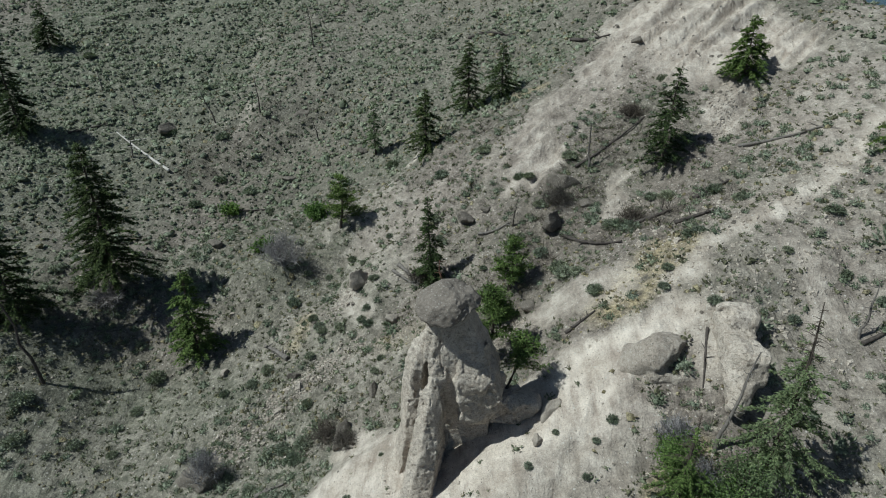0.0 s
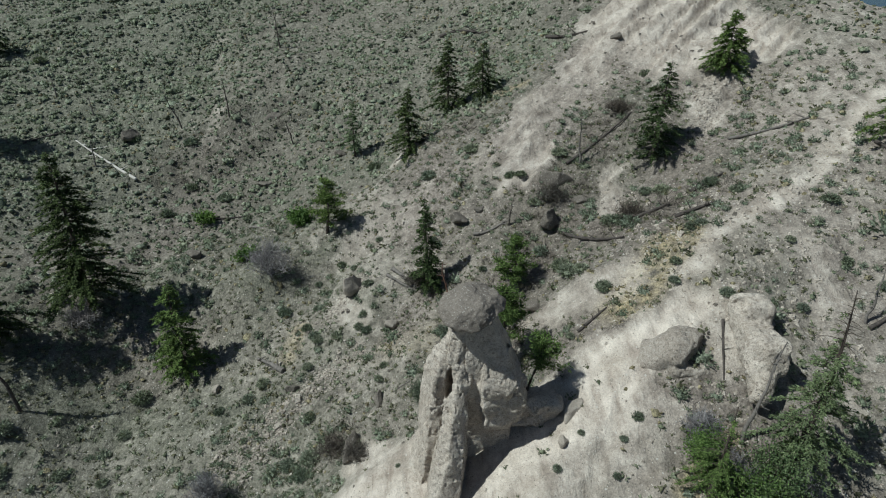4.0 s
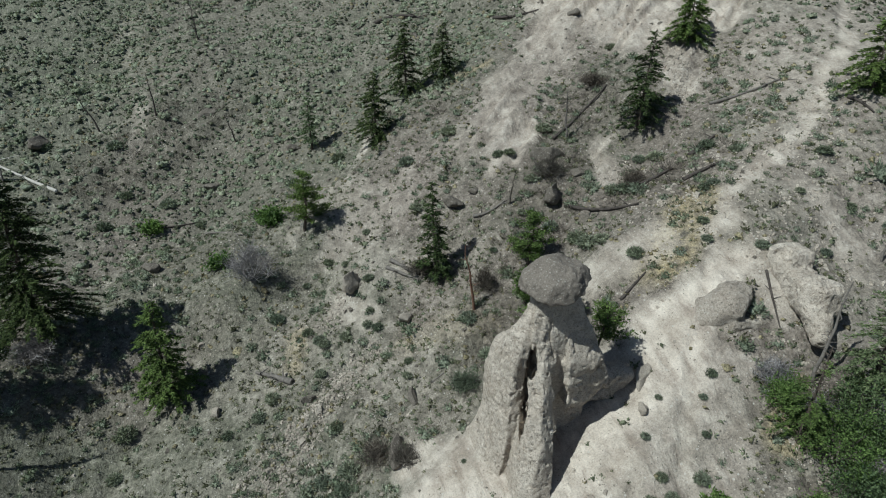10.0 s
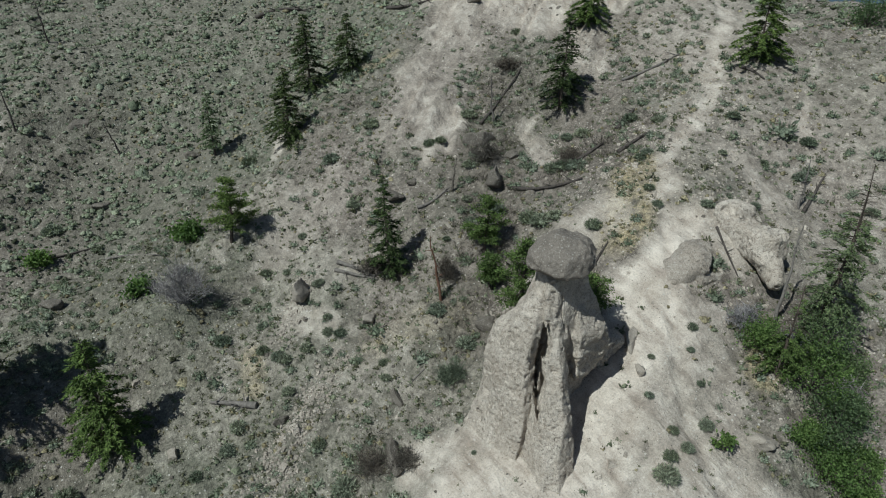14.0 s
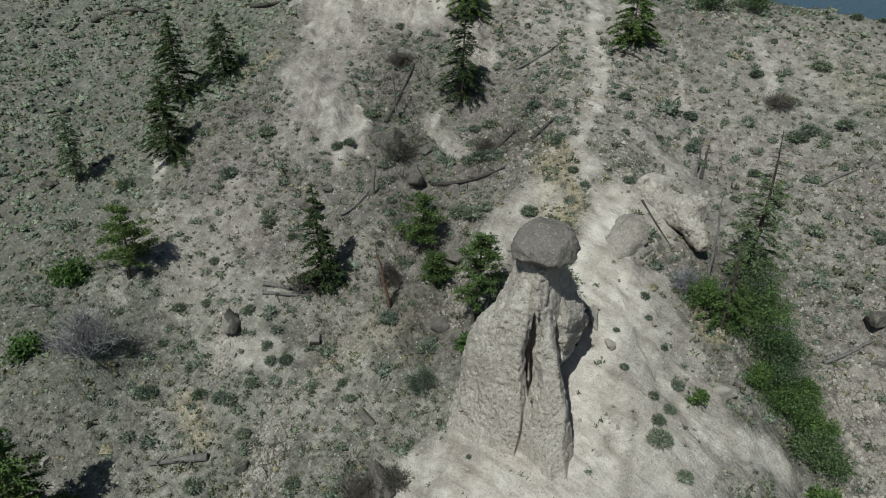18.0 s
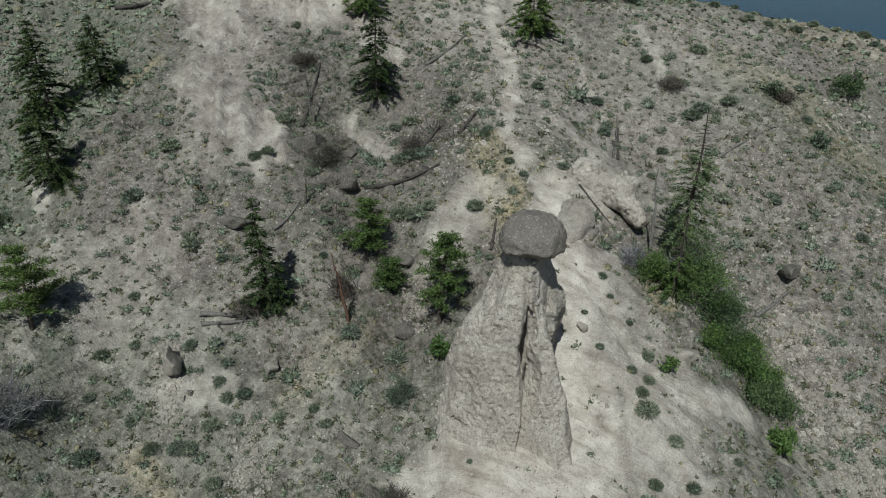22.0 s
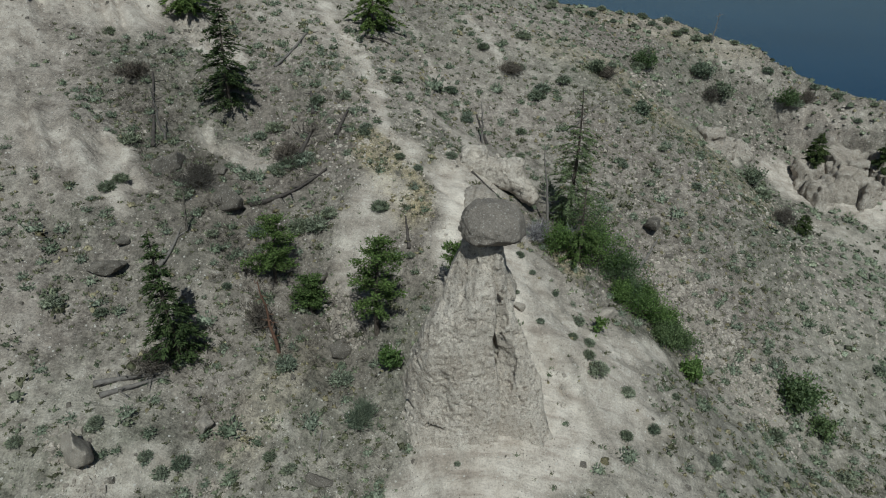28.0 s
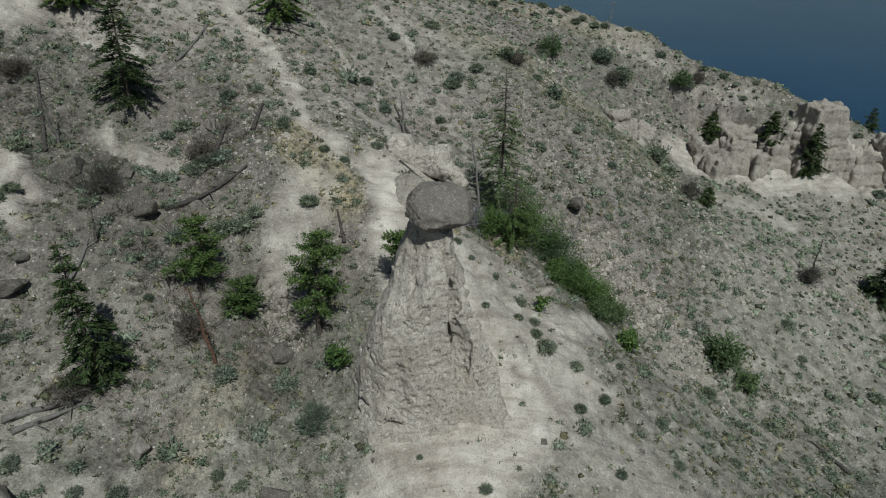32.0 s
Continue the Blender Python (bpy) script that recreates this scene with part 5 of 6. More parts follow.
def log(a, b, r, label, wood=DARK_WOOD, seed=0, limbs=9):
    """A fallen trunk lying on the slope from a to b."""
    rng = np.random.default_rng(seed)
    t = np.linspace(0, 1, 9)
    x, y = a[0] + (b[0] - a[0]) * t, a[1] + (b[1] - a[1]) * t
    length = math.hypot(b[0] - a[0], b[1] - a[1])
    g = land(x, y)
    z = np.polyval(np.polyfit(t, g, 2), t) + r * 0.75
    path = np.c_[x + rng.normal(0, 0.004 * length ** 0.5, 9), y + rng.normal(0, 0.004 * length ** 0.5, 9), z]
    foot = path[0].copy()
    thing = tagged(new("fallen_log"), label, "log")
    thing.location = foot
    body = Build()
    body.tube(path - foot, [r * (1 - 0.6 * s) for s in t], 9)
    body.tube([path[0] - foot, path[0] - foot + (path[0] - path[1]) * 0.08], [r, 0.35 * r], 9)
    stem = part("trunk", body.mesh("trunk", wood, False), wood, thing)
    for k in range(int(40 * r) + 1):
        i = rng.integers(2, 8)
        s = path[i] - foot
        e = s + rng.normal(0, 0.16 * length ** 0.7, 3) * np.array((1, 1, 0.4)) + np.array((0, 0, 0.18))
        arm = Build()
        arm.tube([s, e], [0.35 * r, 0.1 * r], 4)
        part("broken_limb", arm.mesh("broken_limb", wood), wood, stem)
    return thing


GREY_LOG, DARK_LOG, PALE_LOG = "weathered grey fallen log on the slope", "dark charred fallen log on the slope", "bleached white fallen log on the slope"
for i, (x0, y0, x1, y1, r, m, text) in enumerate([(-26.5, 56.4, -33.6, 61.6, 0.15, WHITE_WOOD, PALE_LOG), (10.7, 33.6, 13.4, 33.2, 0.17, DARK_WOOD, DARK_LOG), (13.1, 31.7, 15.4, 31.4, 0.14, DARK_WOOD, DARK_LOG), (18.4, 37.0, 23.2, 36.0, 0.12, GREY_WOOD, GREY_LOG), (9.3, 41.0, 14.3, 43.1, 0.12, DARK_WOOD, DARK_LOG), (7.4, 35.0, 10.2, 31.5, 0.14, DARK_WOOD, DARK_LOG), (14.7, 33.5, 16.9, 34.2, 0.15, DARK_WOOD, DARK_LOG), (-10.1, 23.5, -8.6, 23.9, 0.13, GREY_WOOD, GREY_LOG), (-10.2, 32.8, -12.2, 34.6, 0.2, GREY_WOOD, "broken grey log with a rotten orange end"), (-3.1, 38.1, -1.6, 36.0, 0.15, GREY_WOOD, GREY_LOG), (-3.5, 37.6, -1.6, 35.7, 0.13, GREY_WOOD, GREY_LOG)]):
    log((x0, y0), (x1, y1), r, text, m, 200 + i)
for i, (x0, y0, x1, y1, r, m, text) in enumerate([(24.2, 32.1, 24.4, 30.3, 0.12, DARK_WOOD, DARK_LOG), (1.5, -0.5, 3.3, 0.7, 0.11, DARK_WOOD, DARK_LOG), (12.6, 13.1, 15.4, 11.5, 0.12, GREY_WOOD, "bleached forked log beside a boulder"), (12.1, 23.5, 11.4, 21.3, 0.07, DARK_WOOD, "dark log lying between two silt lumps"), (6.3, 26.3, 7.8, 26.7, 0.1, DARK_WOOD, DARK_LOG), (-19.6, 51.5, -15.8, 51.5, 0.1, DARK_WOOD, DARK_LOG), (-37.6, 59.4, -34.2, 62.4, 0.14, DARK_WOOD, DARK_LOG), (19.0, 22.9, 22.3, 23.9, 0.11, DARK_WOOD, DARK_LOG), (22.6, 17.2, 26.2, 14.2, 0.07, GREY_WOOD, GREY_LOG), (2.9, 71.5, 7.2, 67.5, 0.2, DARK_WOOD, DARK_LOG), (12.1, 60.7, 14.6, 56.3, 0.16, DARK_WOOD, DARK_LOG), (-15.3, 50.0, -12.3, 45.7, 0.09, GREY_WOOD, GREY_LOG), (2.4, 37.8, 4.4, 37.5, 0.12, GREY_WOOD, GREY_LOG), (-2.3, 28.8, -3.3, 28.8, 0.05, GREY_WOOD, "thin grey stick lying on the slope")]):
    log((x0, y0), (x1, y1), r, text, m, 230 + i)


# two lumps of cemented silt above the path
def lump_a(p):
    d = blend(ellipsoid(p, (-0.2, 0.35, 0.0), (1.3, 1.05, 0.8), 25), ellipsoid(p, (-1.0, 0.5, -0.7), (1.2, 1.0, 0.8), 15), 0.5)
    d = np.maximum(d, p @ np.array((0.69, -0.72, -0.04)) - 0.22 - 0.15 * fbm(p[..., 0], p[..., 1], p[..., 2], 2, 43))
    d = blend(d, boxy(p, (-0.1, -0.35, -0.85), (1.15, 0.7, 0.5), 0.3), 0.12)
    return d + pitted(p, 1.0, 41) * smooth(-1.6, 0.0, p[..., 0]) + 0.12 * fbm(p[..., 0] * 1.1, p[..., 1] * 1.1, p[..., 2] * 1.1, 2, 44)


def lump_b(p):
    d = blend(boxy(p, (0.35, 1.2, 0.3), (0.85, 0.8, 0.75), 0.4), boxy(p, (0.1, -0.3, -0.35), (0.85, 1.5, 0.9), 0.45), 0.35)
    d = blend(d, capsule(p, (-0.2, -1.0, -0.5), (-0.8, -2.3, -1.5), 0.8, 0.45), 0.35)
    d = np.maximum(d, -ellipsoid(p, (-0.35, 1.2, 1.0), (0.5, 0.4, 0.45)))
    d = np.maximum(d, p @ np.array((0.93, -0.3, 0.12)) - 0.95 - 0.2 * fbm(p[..., 0], p[..., 1], p[..., 2], 2, 49))
    return d + pitted(p, 1.1, 47) + 0.10 * fbm(p[..., 0] * 1.3, p[..., 1] * 1.3, p[..., 2] * 1.3, 2, 53)


for fld, at, text, mat in ((lump_a, (10.3, 22.6, 13.25), "rounded pebbly lump of cemented silt on the spur", SILT_DARK), (lump_b, (13.0, 22.2, 14.2), "long pale hump of cemented silt on the spur", SILT)):
    me = surface("silt_lump", fld, (-2.9, -3.0, -2.4), (2.6, 2.8, 1.8), 0.075)
    ob = tagged(part("silt_lump", me, mat), text, "rock")
    ob.location = at
# outcrops and columns of the pale bluffs: x, y, depth, half length, height, turn
BLUFFS = [(31.5, -7.2, 1.5, 1.5, 2.3, 6), (31.2, -10.8, 1.5, 1.7, 2.5, -6), (30.8, -14.5, 1.5, 1.9, 2.5, 4), (31.4, -4.4, 1.1, 1.1, 1.5, -12), (30.2, 4.6, 1.0, 0.9, 1.0, 10), (29.2, -4.7, 1.0, 0.9, 1.7, 15), (30.0, -6.4, 1.2, 1.1, 2.0, -10), (29.2, -8.0, 1.1, 0.9, 1.5, 20), (29.9, -10.0, 1.2, 1.3, 1.9, -5), (30.4, 3.6, 0.7, 1.0, 0.8, 25), (31.8, 1.6, 0.6, 0.8, 0.7, 5), (29.5, -12.6, 1.2, 1.4, 1.6, 8), (29.8, -15.4, 1.2, 1.7, 1.8, -4), (29.7, -18.6, 1.2, 1.8, 1.9, 5), (29.6, -22.2, 1.3, 2.0, 1.8, -3), (29.5, -26.0, 1.3, 2.2, 1.7, 0), (31.9, -8.6, 0.9, 1.3, 1.4, 12), (31.8, -5.4, 0.7, 0.9, 1.0, -8)]
for i, (x, y, w, l, h, turn) in enumerate(BLUFFS):
    def bluff_field(p, w=w, l=l, h=h, i=i):
        x, y, z = p[..., 0], p[..., 1], p[..., 2]
        lean = 0.10 * fbm(y * 0.7, z * 0.5, x * 0.5, 2, 66 + i)
        d = boxy(p, (0, 0, 0), (w, l, h), 0.12) + 0.30 * smooth(-h, h, z) * (x < 0) - 0.22
        crack = 0.5 * np.maximum(0.22 - np.abs(value_noise(y * 0.85 + 0.3 * x, 0.6 * x, z * 0.16, 60 + i)), 0) + 0.5 * np.maximum(0.2 - np.abs(value_noise(y * 2.1, x, z * 0.3, 62 + i)), 0)
        ledge = 0.20 * (np.floor(3 * value_noise(0.25 * x, 0.25 * y, z * 2.3, 64 + i)) / 3)
        broken = 0.5 * smooth(0, h, z) * np.abs(value_noise(y * 1.1, x * 0.8, 0.0, 68 + i))
        return d + lean + 2.2 * crack + ledge + broken + pitted(p, 0.6, 61 + 5 * i) + 0.07 * fbm(x * 3, y * 3, z * 3, 2, 67 + i)
    me = surface("bluff_rock", bluff_field, (-w - 0.6, -l - 0.6, -h - 0.5), (w + 0.6, l + 0.6, h + 0.5), 0.15)
    ob = tagged(part("bluff_rock", me, SILT_DARK), "pale layered silt outcrop of the bluffs", "rock", "bluff outcrops")
    ob.matrix_basis = pose(x, y, ground_at(x, y) + 0.05 * h, 0, 0, turn)

# ---- ground cover ----
SAGE_VALLEY = [(-41.1, 73.9, 1.73), (-32.2, 86.0, 1.53), (-28.9, 40.0, 0.6), (-28.3, 62.6, 0.98), (-25.8, 29.4, 1.29), (-25.0, 27.0, 0.84), (-22.8, 52.2, 0.85), (-22.5, 61.2, 1.35), (-22.2, 27.6, 0.58), (-21.5, 56.3, 0.75), (-19.9, 27.4, 0.48), (-19.9, 31.0, 0.59), (-19.6, 33.5, 0.86), (-18.1, 54.0, 1.11), (-15.6, 51.1, 0.64), (-13.9, 30.8, 0.47), (-12.2, 31.3, 0.58), (-11.4, 32.1, 0.62), (-10.6, 37.5, 0.67), (-10.6, 24.1, 0.52), (-9.3, 26.7, 0.64), (-8.9, 35.5, 0.5), (-8.6, 32.3, 0.46), (-8.5, 40.0, 0.41), (-8.4, 25.6, 0.69), (-8.4, 37.3, 0.4), (-8.3, 34.6, 0.6), (-8.2, 29.1, 0.49), (-8.1, 34.2, 0.54), (-7.9, 26.5, 0.87), (-6.8, 41.0, 0.52), (-6.8, 34.1, 0.55)]
SAGE_GULLY = [(-5.8, 39.7, 0.44), (-5.5, 26.0, 0.67), (-5.4, 34.4, 0.5), (-5.1, 35.1, 0.39), (-4.9, 33.8, 0.52), (-4.9, 37.1, 0.41), (-4.7, 37.1, 0.39), (-4.4, 51.6, 0.82), (-4.1, 29.7, 0.39), (-4.0, 41.7, 0.43), (-3.8, 30.6, 0.39), (-0.6, 41.1, 0.65), (-0.2, 31.0, 0.7), (-0.2, 39.2, 0.44), (0.0, 45.8, 0.83), (0.2, 28.6, 0.77), (2.6, 34.6, 0.33), (3.3, 46.1, 0.89), (5.1, 36.2, 0.46), (5.5, 41.5, 0.63), (5.9, 26.2, 0.36)]
SAGE_SPUR = [(-4.5, 20.4, 0.38), (-3.4, 14.6, 0.36), (-3.1, 22.9, 0.19), (-2.1, 11.4, 0.4), (-0.6, 15.7, 0.42), (-0.5, 7.6, 0.44), (0.2, 11.4, 0.47), (0.3, 14.3, 0.43), (1.6, 15.4, 0.49), (2.0, 16.8, 0.71), (2.6, 17.2, 0.44), (2.7, 12.8, 0.29), (3.5, 17.1, 0.41), (3.5, 17.9, 0.36), (3.7, 19.5, 0.29), (3.8, 2.9, 0.75), (4.9, 6.5, 0.71), (5.0, 20.7, 0.23), (5.1, 17.5, 0.48), (6.0, 18.7, 0.26), (6.6, 19.9, 0.26), (6.9, -5.9, 0.71), (7.4, 20.6, 0.37), (9.1, -2.0, 0.43), (11.4, -2.0, 0.61)]
SAGE_BANK = [(6.1, 41.1, 0.57), (6.2, 34.3, 0.72), (6.4, 38.2, 0.53), (7.0, 32.3, 0.86), (7.2, 31.4, 0.95), (7.7, 30.8, 0.64), (8.1, 28.1, 0.69), (9.1, 42.2, 0.83), (10.4, 34.5, 0.88), (10.9, 33.9, 0.91), (11.0, 26.5, 0.42), (11.2, 33.1, 1.05), (11.5, 27.6, 0.45), (12.9, 24.8, 0.53), (13.3, 36.5, 0.6), (13.3, 30.0, 0.54), (13.8, 30.0, 0.57), (14.1, 35.8, 0.82), (15.9, 33.5, 0.7), (16.5, 31.9, 0.49), (16.5, 24.3, 0.43), (16.5, 46.7, 0.71)]
SAGE_EAST = [(17.3, 27.5, 0.39), (18.9, 20.6, 0.47), (19.7, 26.3, 0.46), (19.8, 16.3, 0.71), (19.8, 8.4, 0.57), (20.3, 29.3, 0.63), (20.9, 24.5, 0.69), (21.3, 13.2, 0.5), (21.7, 20.6, 0.57), (21.8, 13.3, 0.5), (22.4, 10.4, 0.44), (23.1, 25.8, 0.72), (24.1, 7.3, 0.62), (25.0, 8.8, 0.54), (25.3, 19.5, 1.1), (26.1, -18.1, 0.85), (26.2, 19.1, 0.89), (26.9, 0.9, 1.55), (27.5, 17.4, 0.82), (28.6, 12.4, 0.66), (28.8, 23.8, 0.66), (32.2, 13.2, 0.6), (32.4, 20.7, 0.99), (35.1, 10.6, 1.08), (36.4, 9.7, 1.62), (36.4, -4.0, 1.8), (36.8, -7.5, 0.61), (38.0, -6.0, 0.62)]


SAGE_CREST = [(float(np.interp(y, CREST[:, 1], CREST[:, 0])) - 0.6 + 0.9 * math.sin(3 * y), y, 0.45 + 0.3 * math.sin(5 * y) ** 2) for y in (5.2, 6.0, 6.6, 8.3, 9.1, 11.2, 12.0, 14.2, 15.1, 18.0, 19.4, 22.6, -25.0, -22.5, -19.0, -17.6, -13.4, -10.0, -8.7, -5.0, -2.2, 0.5, 3.0, 4.1, 7.5, 10.0, 13.0, 16.5, 21.0, 25.0)]


def dome(sides, rings, seed, tall=0.8, rough=0.22):
    """Quads of a lumpy mound of unit radius."""
    rng = np.random.default_rng(seed)
    e = np.linspace(-0.12, 1.5, rings + 1)
    a = 2 * math.pi * np.arange(sides) / sides
    r = (np.cos(e)[:, None] * np.ones(sides)) * (1 + rough * rng.normal(0, 1, (rings + 1, sides)))
    co = np.stack([r * np.cos(a), r * np.sin(a), tall * np.sin(e)[:, None] * (1 + 0.5 * rough * rng.normal(0, 1, (rings + 1, sides)))], axis=-1)
    nxt = np.roll(co, -1, axis=1)
    return np.stack([co[:-1], nxt[:-1], nxt[1:], co[1:]], axis=2).reshape(-1, 4, 3)


def blades(count, seed, long=0.75, wide=0.09, tall=0.8, low=0.1):
    """Thin pointed sprigs that stand out of a mound of unit radius on all sides."""
    rng = np.random.default_rng(seed)
    u = rng.normal(0, 1, (count, 3))
    u[:, 2] = np.abs(u[:, 2]) * 0.9 + low
    u /= np.linalg.norm(u, axis=1, keepdims=True)
    root = u * np.array((0.72, 0.72, 0.72 * tall)) * rng.uniform(0.55, 1.05, (count, 1))
    d = u + rng.normal(0, 0.35, (count, 3)) + np.array((0, 0, 0.25))
    d /= np.linalg.norm(d, axis=1, keepdims=True)
    w = np.cross(d, rng.normal(0, 1, (count, 3)))
    w /= np.linalg.norm(w, axis=1, keepdims=True) + 1e-9
    l = long * rng.uniform(0.5, 1.1, (count, 1))
    return np.stack([root - 0.15 * l * d, root + 0.4 * l * d + wide * w, root + l * d, root + 0.4 * l * d - wide * w], axis=1)


def lobes(count, seed, sides, rings, tall=0.85):
    """A bush outline of several overlapping mounds."""
    rng = np.random.default_rng(seed)
    out = [dome(sides, rings, seed + 50, tall * 0.85) * np.array((0.72, 0.72, 0.85))]
    for k in range(count):
        a, size = 2.4 * k + rng.normal(0, 0.4), rng.uniform(0.34, 0.52)
        at = np.array((math.cos(a) * (1 - size), math.sin(a) * (1 - size), rng.uniform(0.05, 0.40)))
        out.append(dome(sides, rings, seed + 60 + k, tall) * size + at)
    return np.concatenate(out)


def sage_mesh(seed, leaves=SAGE_LEAVES, count=620):
    """A rounded sagebrush of unit radius, as stems and leaf clumps."""
    rng = np.random.default_rng(seed)
    wood = Build()
    for k in range(15):
        a, s = 2.4 * k, math.sqrt((k + 0.5) / 15) * 0.85
        tip = np.array((math.cos(a) * s, math.sin(a) * s, 0.95 * math.sqrt(1 - 0.7 * s * s)))
        wood.tube([(0, 0, -0.1), tip * 0.5 + rng.normal(0, 0.06, 3), tip * 0.9], [0.035, 0.022, 0.01], 3)
    q = np.concatenate([lobes(6, seed, 5, 2) * 0.66, blades(count, seed + 9, 0.34, 0.042, 0.95, -0.1)])
    co, ring = np.unique(q.reshape(-1, 3).round(5), axis=0, return_inverse=True)
    crown = mesh_from("foliage", co, ring.reshape(-1, 4))
    crown.materials.append(leaves)
    return wood.mesh("stem", DRY_TWIGS), crown


sage_kinds = [sage_mesh(400 + k, SAGE_LEAVES if k % 3 else DARK_SAGE, 600) for k in range(6)]
rng = np.random.default_rng(5)


def sagebrush(x, y, r, k):
    bush = tagged(new("sagebrush"), "grey-green rounded sagebrush on dry soil", "shrub", "sagebrush on the slope")
    stems, foliage = sage_kinds[k % 6]
    tagged(part("stem", stems, DRY_TWIGS, bush), kind="stuff")
    part("foliage", foliage, SAGE_LEAVES, bush)
    bush.matrix_basis = pose(x, y, ground_at(x, y), 0, 0, rng.uniform(0, 360)) @ Matrix.Diagonal((r, r, 0.8 * r, 1))
    return bush


for i, (x, y, r) in enumerate(SAGE_VALLEY + SAGE_GULLY + SAGE_SPUR + SAGE_BANK + SAGE_EAST + SAGE_CREST):
    sagebrush(x, y, 0.9 * min(r, 0.95), i)


def in_sight(x, y):
    """The part of the hillside that the place shows."""
    west = np.interp(y, (-26, -10, 2, 10, 18, 22, 26, 30, 46, 94), (34, 9, -3, -7, -8, -12, -28, -31, -40, -62))
    east = np.interp(y, (50, 58, 62, 70, 78, 90), (48, 26, 22, 17, 11, 2))
    return (x > west) & (x < east)


def scatter(count, keep, box=(-50, 48, -22, 105)):
    """Random places on the slope, thinned by keep(x, y) from 0 to 1."""
    x, y = rng.uniform(box[0], box[1], count), rng.uniform(box[2], box[3], count)
    ok = (rng.random(count) < keep(x, y)) & in_sight(x, y)
    x, y = x[ok], y[ok]
    return x, y, land(x, y)


def spread_out(step, keep, box=(-62, 47, -24, 94)):
    """Evenly spaced places with some disorder, thinned by keep(x, y)."""
    gx, gy = np.meshgrid(np.arange(box[0], box[1], step), np.arange(box[2], box[3], step))
    x, y = gx.ravel() + rng.uniform(-0.48, 0.48, gx.size) * step, gy.ravel() + rng.uniform(-0.48, 0.48, gx.size) * step
    ok = (rng.random(gx.size) < keep(x, y)) & in_sight(x, y)
    return x[ok], y[ok], land(x[ok], y[ok])


def cover(name, places, size, quads, mat, label, category, wide, long, spread=0.75, tall=0.8):
    """One sheet of many small plants: upright sprays round each foot."""
    x, y, z = places
    m = len(x)
    r = size * rng.lognormal(0, 0.38, m)
    b = Build()
    for k in range(quads):
        a, s = rng.uniform(0, 2 * math.pi, m), np.sqrt(rng.uniform(0, 1, m)) * spread
        d = np.c_[np.cos(a) * s * 1.3, np.sin(a) * s * 1.3, 0.25 + tall * rng.uniform(0.3, 1, m)]
        c = np.c_[x, y, z] + r[:, None] * np.c_[np.cos(a) * s * 0.8, np.sin(a) * s * 0.8, tall * (1 - s * s) * rng.uniform(0.0, 0.6, m) - 0.05]
        b.leaves(c, d, wide * r, long * r, rng, 1.0)
    return tagged(new(name, b.mesh(name, mat)), label, category, kind="stuff")


def plants_here(x, y):
    away = np.hypot(x + 0.0, y - 22.8)
    return (1 - 0.94 * smooth(0.24, 0.52, bare(x, y))) * (1 - smooth(0.14, 0.36, strokes(x, y, SILT_BANK))) * smooth(2.2, 3.8, away) * (x < np.interp(y, CREST[:, 1], CREST[:, 0]) + 2)


def patchy(scale, seed, lo=-0.25, hi=0.35):
    return lambda x, y: plants_here(x, y) * smooth(lo, hi, fbm(x * scale, y * scale, 0.0, 3, seed))


def mounds(name, places, size, shapes, mat, label, category, vary=0.34):
    """One sheet of many small mounded plants, each one of a few shapes of unit radius."""
    x, y, z = places
    m = len(x)
    r, a, kind = size * rng.lognormal(0, vary, m), rng.uniform(0, 2 * math.pi, m), rng.integers(0, len(shapes), m)
    out, faces, start = [], [], 0
    for k, shape in enumerate(shapes):
        i = np.flatnonzero(kind == k)
        q, ring = np.unique(shape.reshape(-1, 3).round(5), axis=0, return_inverse=True)
        ca, sa = np.cos(a[i])[:, None], np.sin(a[i])[:, None]
        out.append((np.stack([q[:, 0] * ca - q[:, 1] * sa, q[:, 0] * sa + q[:, 1] * ca, q[:, 2] + 0 * ca], axis=-1) * r[i][:, None, None] + np.c_[x, y, z - 0.02][i][:, None]).reshape(-1, 3))
        faces.append((ring.reshape(-1, 4)[None] + len(q) * np.arange(len(i))[:, None, None]).reshape(-1, 4) + start)
        start += len(q) * len(i)
    me = mesh_from(name, np.concatenate(out), np.concatenate(faces))
    me.materials.append(mat)
    return tagged(new(name, me), label, category, kind="stuff")


TUFTS_NEAR = [np.concatenate([dome(4, 2, 500 + k, 0.9, 0.4) * 0.56, blades(11, 510 + k, 0.6, 0.16, 0.85, 0.0)]) for k in range(6)]
TUFTS_FAR = [np.concatenate([dome(4, 2, 520 + k, 0.85, 0.4) * 0.8, blades(4, 530 + k, 0.7, 0.22, 0.75, 0.0)]) for k in range(6)]
SAGE_NEAR = [np.concatenate([lobes(3, 540 + k, 4, 2) * 0.6, blades(88, 550 + k, 0.36, 0.066, 0.95, -0.1)]) for k in range(5)]
SAGE_FAR = [np.concatenate([lobes(3, 560 + k, 4, 2) * 0.76, blades(16, 570 + k, 0.42, 0.12, 0.95, 0.0)]) for k in range(5)]


def near(x, y):
    """1 close to the camera's side of the hill, 0 beyond."""
    return smooth(31, 25, np.hypot((x - 0.0) * 0.85, y - 24.0))


def tufted(x, y):
    return plants_here(x, y) * (0.45 + 0.5 * smooth(-0.5, 0.3, fbm(x * 0.2, y * 0.2, 0.0, 3, 88)))


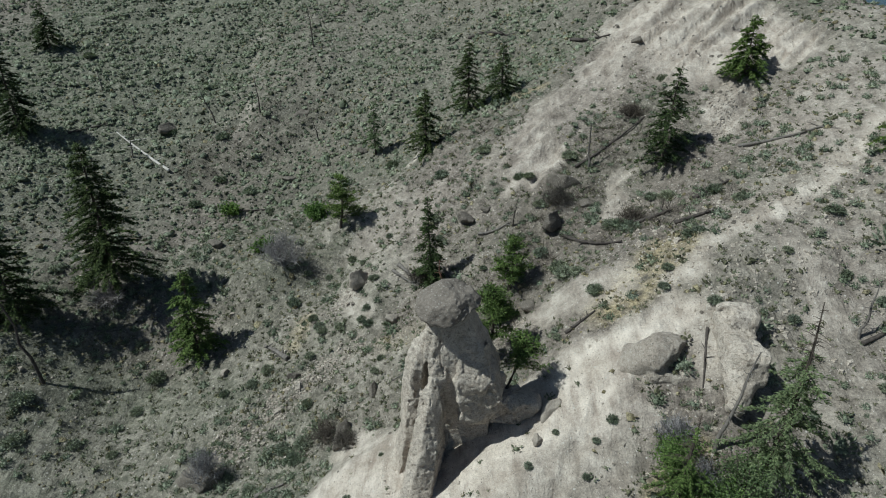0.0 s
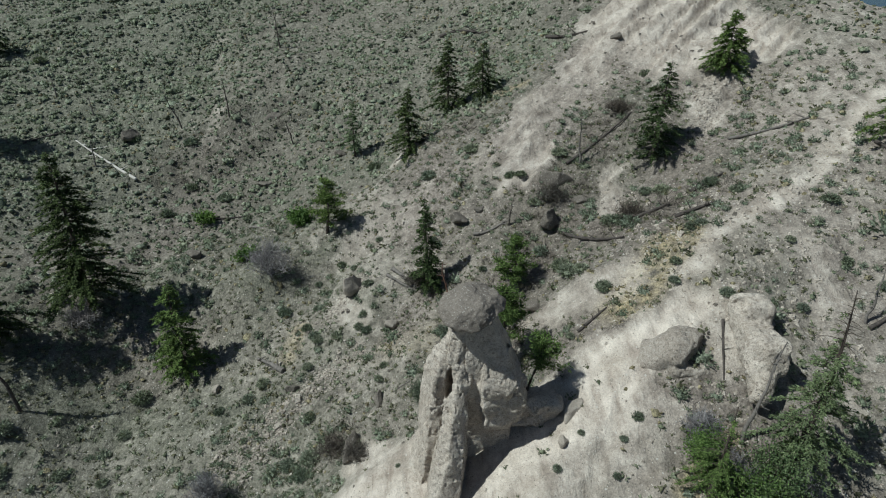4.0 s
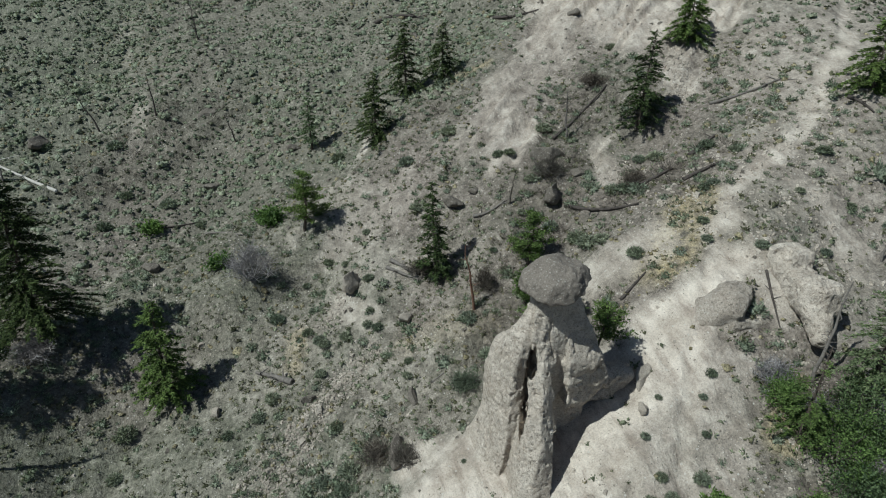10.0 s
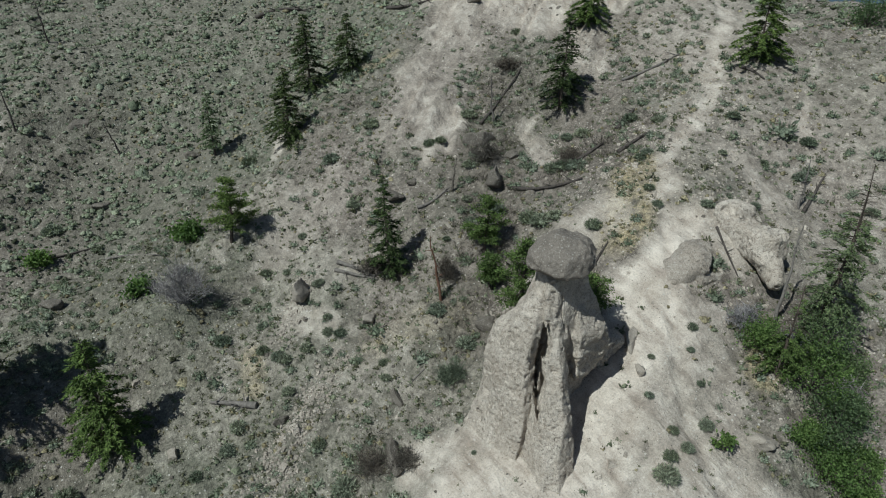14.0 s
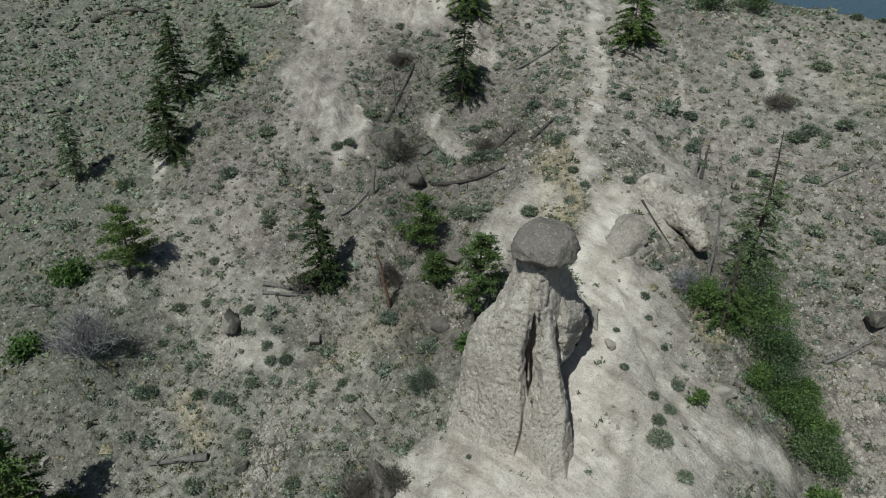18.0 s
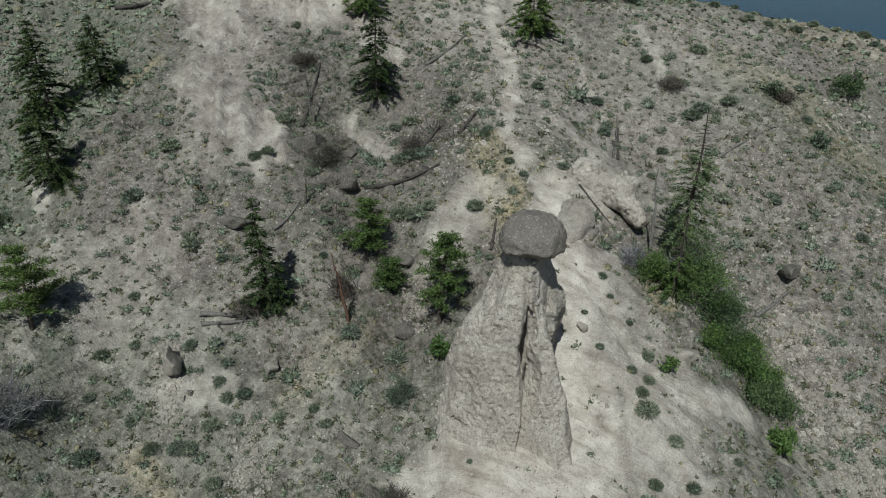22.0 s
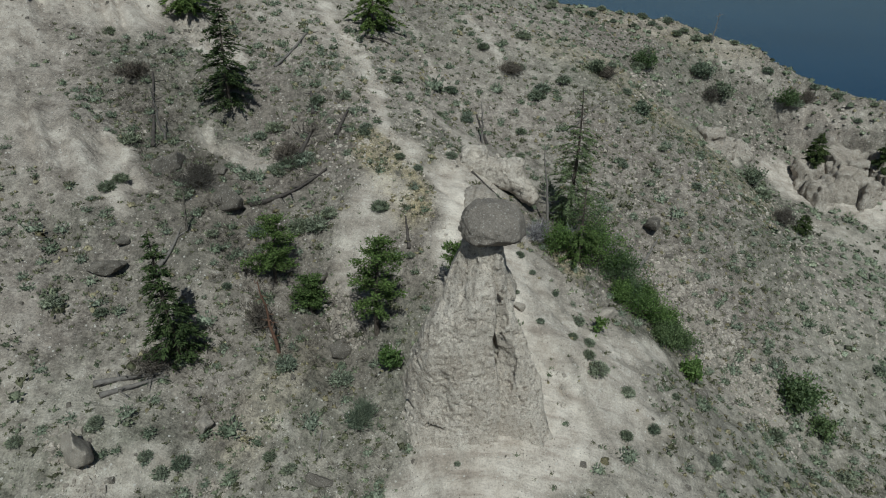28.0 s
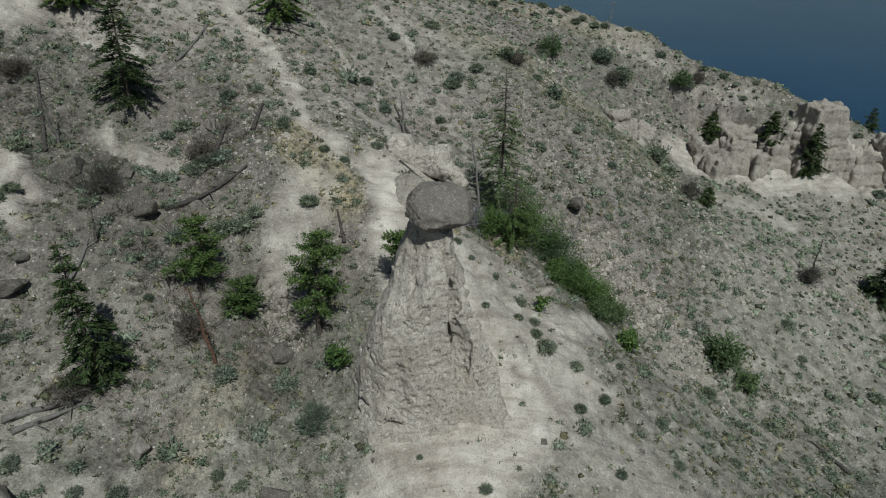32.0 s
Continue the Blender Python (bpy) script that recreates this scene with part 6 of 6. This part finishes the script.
def sagey(x, y):
    patch = smooth(-0.45, 0.55, fbm(x * 0.16, y * 0.16, 0.0, 3, 80))
    return plants_here(x, y) * np.clip(0.16 + 0.75 * patch * (0.4 + strokes(x, y, HERB)), 0, 1)


mounds("bunchgrass", spread_out(0.45, lambda x, y: 0.85 * tufted(x, y) * near(x, y)), 0.155, TUFTS_NEAR, TUSSOCK, "small olive grass tussocks dotted over dry soil", "grass")
mounds("bunchgrass", spread_out(0.55, lambda x, y: 0.8 * tufted(x, y) * near(x, y)), 0.17, TUFTS_NEAR, GREEN_TUFT, "grey-green tufts dotted over dry soil", "grass")
mounds("bunchgrass", spread_out(0.60, lambda x, y: 0.85 * tufted(x, y) * (1 - near(x, y))), 0.15, TUFTS_FAR, TUSSOCK, "olive grass tussocks dotted over the far slope", "grass")
mounds("bunchgrass", spread_out(0.72, lambda x, y: 0.85 * tufted(x, y) * (1 - near(x, y))), 0.17, TUFTS_FAR, GREEN_TUFT, "grey-green tufts dotted over the far slope", "grass")
mounds("bunchgrass", scatter(16000, patchy(0.18, 92, -0.4, 0.4)), 0.14, TUFTS_FAR, STRAW, "straw-coloured dry grass tufts", "grass")
mounds("bunchgrass", scatter(30000, lambda x, y: 0.9 * strokes(x, y, STRAW_PATCHES)), 0.15, TUFTS_NEAR, STRAW, "dense straw-coloured grass patches", "grass")
mounds("bunchgrass", scatter(9000, lambda x, y: 0.8 * strokes(x, y, STRAW_PATCHES)), 0.16, TUFTS_NEAR, TUSSOCK, "olive grass tufts among straw-coloured grass", "grass")
mounds("sagebrush_cover", spread_out(0.9, lambda x, y: sagey(x, y) * near(x, y)), 0.33, SAGE_NEAR, SAGE_LEAVES, "grey-green low sagebrush scattered over the slope", "sagebrush", 0.3)
mounds("sagebrush_cover", spread_out(1.05, lambda x, y: sagey(x, y) * near(x, y)), 0.33, SAGE_NEAR, DARK_SAGE, "dark grey-green sagebrush scattered over the slope", "sagebrush", 0.3)
mounds("sagebrush_cover", spread_out(1.05, lambda x, y: 1.1 * sagey(x, y) * (1 - near(x, y))), 0.35, SAGE_FAR, SAGE_LEAVES, "grey-green sagebrush on the far slope", "sagebrush", 0.3)
mounds("sagebrush_cover", spread_out(1.15, lambda x, y: sagey(x, y) * (1 - near(x, y))), 0.35, SAGE_FAR, DARK_SAGE, "dark grey-green sagebrush on the far slope", "sagebrush", 0.3)
mounds("sagebrush_cover", spread_out(0.8, lambda x, y: 0.8 * plants_here(x, y) * strokes(x, y, HERB) * (1 - near(x, y))), 0.24, TUFTS_FAR, SAGE_LEAVES, "dense grey-green low brush on the far slope", "sagebrush")
cover("dry_brush", scatter(9000, lambda x, y: plants_here(x, y) * strokes(x, y, DRY_GULLY), (-26, 18, 24, 66)), 0.30, 34, DRY_TWIGS, "dark dry brush filling the gully", "brush", 0.05, 0.75, 0.9, 0.9)


def stones(name, places, size, mat, label):
    """Loose stones as one sheet of small faceted blocks."""
    x, y, z = places
    m = len(x)
    unit = np.array([(-1, -1, -1), (1, -1, -1), (1, 1, -1), (-1, 1, -1), (-0.7, -0.7, 0.8), (0.7, -0.6, 0.7), (0.6, 0.7, 0.9), (-0.6, 0.7, 0.7)])
    quads = np.array([(4, 5, 6, 7), (0, 1, 5, 4), (1, 2, 6, 5), (2, 3, 7, 6), (3, 0, 4, 7)])
    r = size * rng.lognormal(0, 0.45, m)
    a = rng.uniform(0, 2 * math.pi, m)
    v = unit[None] * (r[:, None, None] * np.array((1.0, 0.8, 0.6))) * rng.uniform(0.7, 1.25, (m, 8, 3))
    co = np.stack([v[..., 0] * np.cos(a)[:, None] - v[..., 1] * np.sin(a)[:, None], v[..., 0] * np.sin(a)[:, None] + v[..., 1] * np.cos(a)[:, None], v[..., 2]], axis=-1) + np.stack([x, y, z], axis=-1)[:, None]
    me = mesh_from(name, co.reshape(-1, 3), (quads[None] + 8 * np.arange(m)[:, None, None]).reshape(-1, 4), True)
    me.materials.append(mat)
    return tagged(new(name, me), label, "stones", kind="stuff")


stones("loose_stones", scatter(26000, lambda x, y: 0.75 * smooth(-0.2, 0.5, fbm(x * 0.3, y * 0.3, 0.0, 3, 97))), 0.045, TAN_STONE, "small tan stones strewn over the slope")
stones("loose_stones", scatter(16000, lambda x, y: smooth(0.0, 0.6, fbm(x * 0.25, y * 0.25, 0.0, 3, 101) + 0.25 * (x > 10))), 0.055, SILT, "small pale stones strewn over the slope")
stones("loose_stones", scatter(90000, lambda x, y: 0.9 * strokes(x, y, TALUS), (-14, 20, 5, 44)), 0.06, TAN_STONE, "grey and tan rubble spread in fans")
stones("loose_stones", scatter(30000, lambda x, y: 0.8 * strokes(x, y, TALUS), (-14, 20, 5, 44)), 0.065, SILT, "pale rubble spread in fans")
stones("loose_stones", scatter(5000, lambda x, y: smooth(0.0, 0.6, fbm(x * 0.2, y * 0.2, 0.0, 3, 105))), 0.08, GREY_STONE, "dark stones strewn over the slope")
stones("loose_stones", scatter(9000, lambda x, y: smooth(-0.3, 0.5, fbm(x * 0.2, y * 0.2, 0.0, 3, 109)), (9, 36, -14, 34)), 0.07, SILT, "pale stones on the east slope")
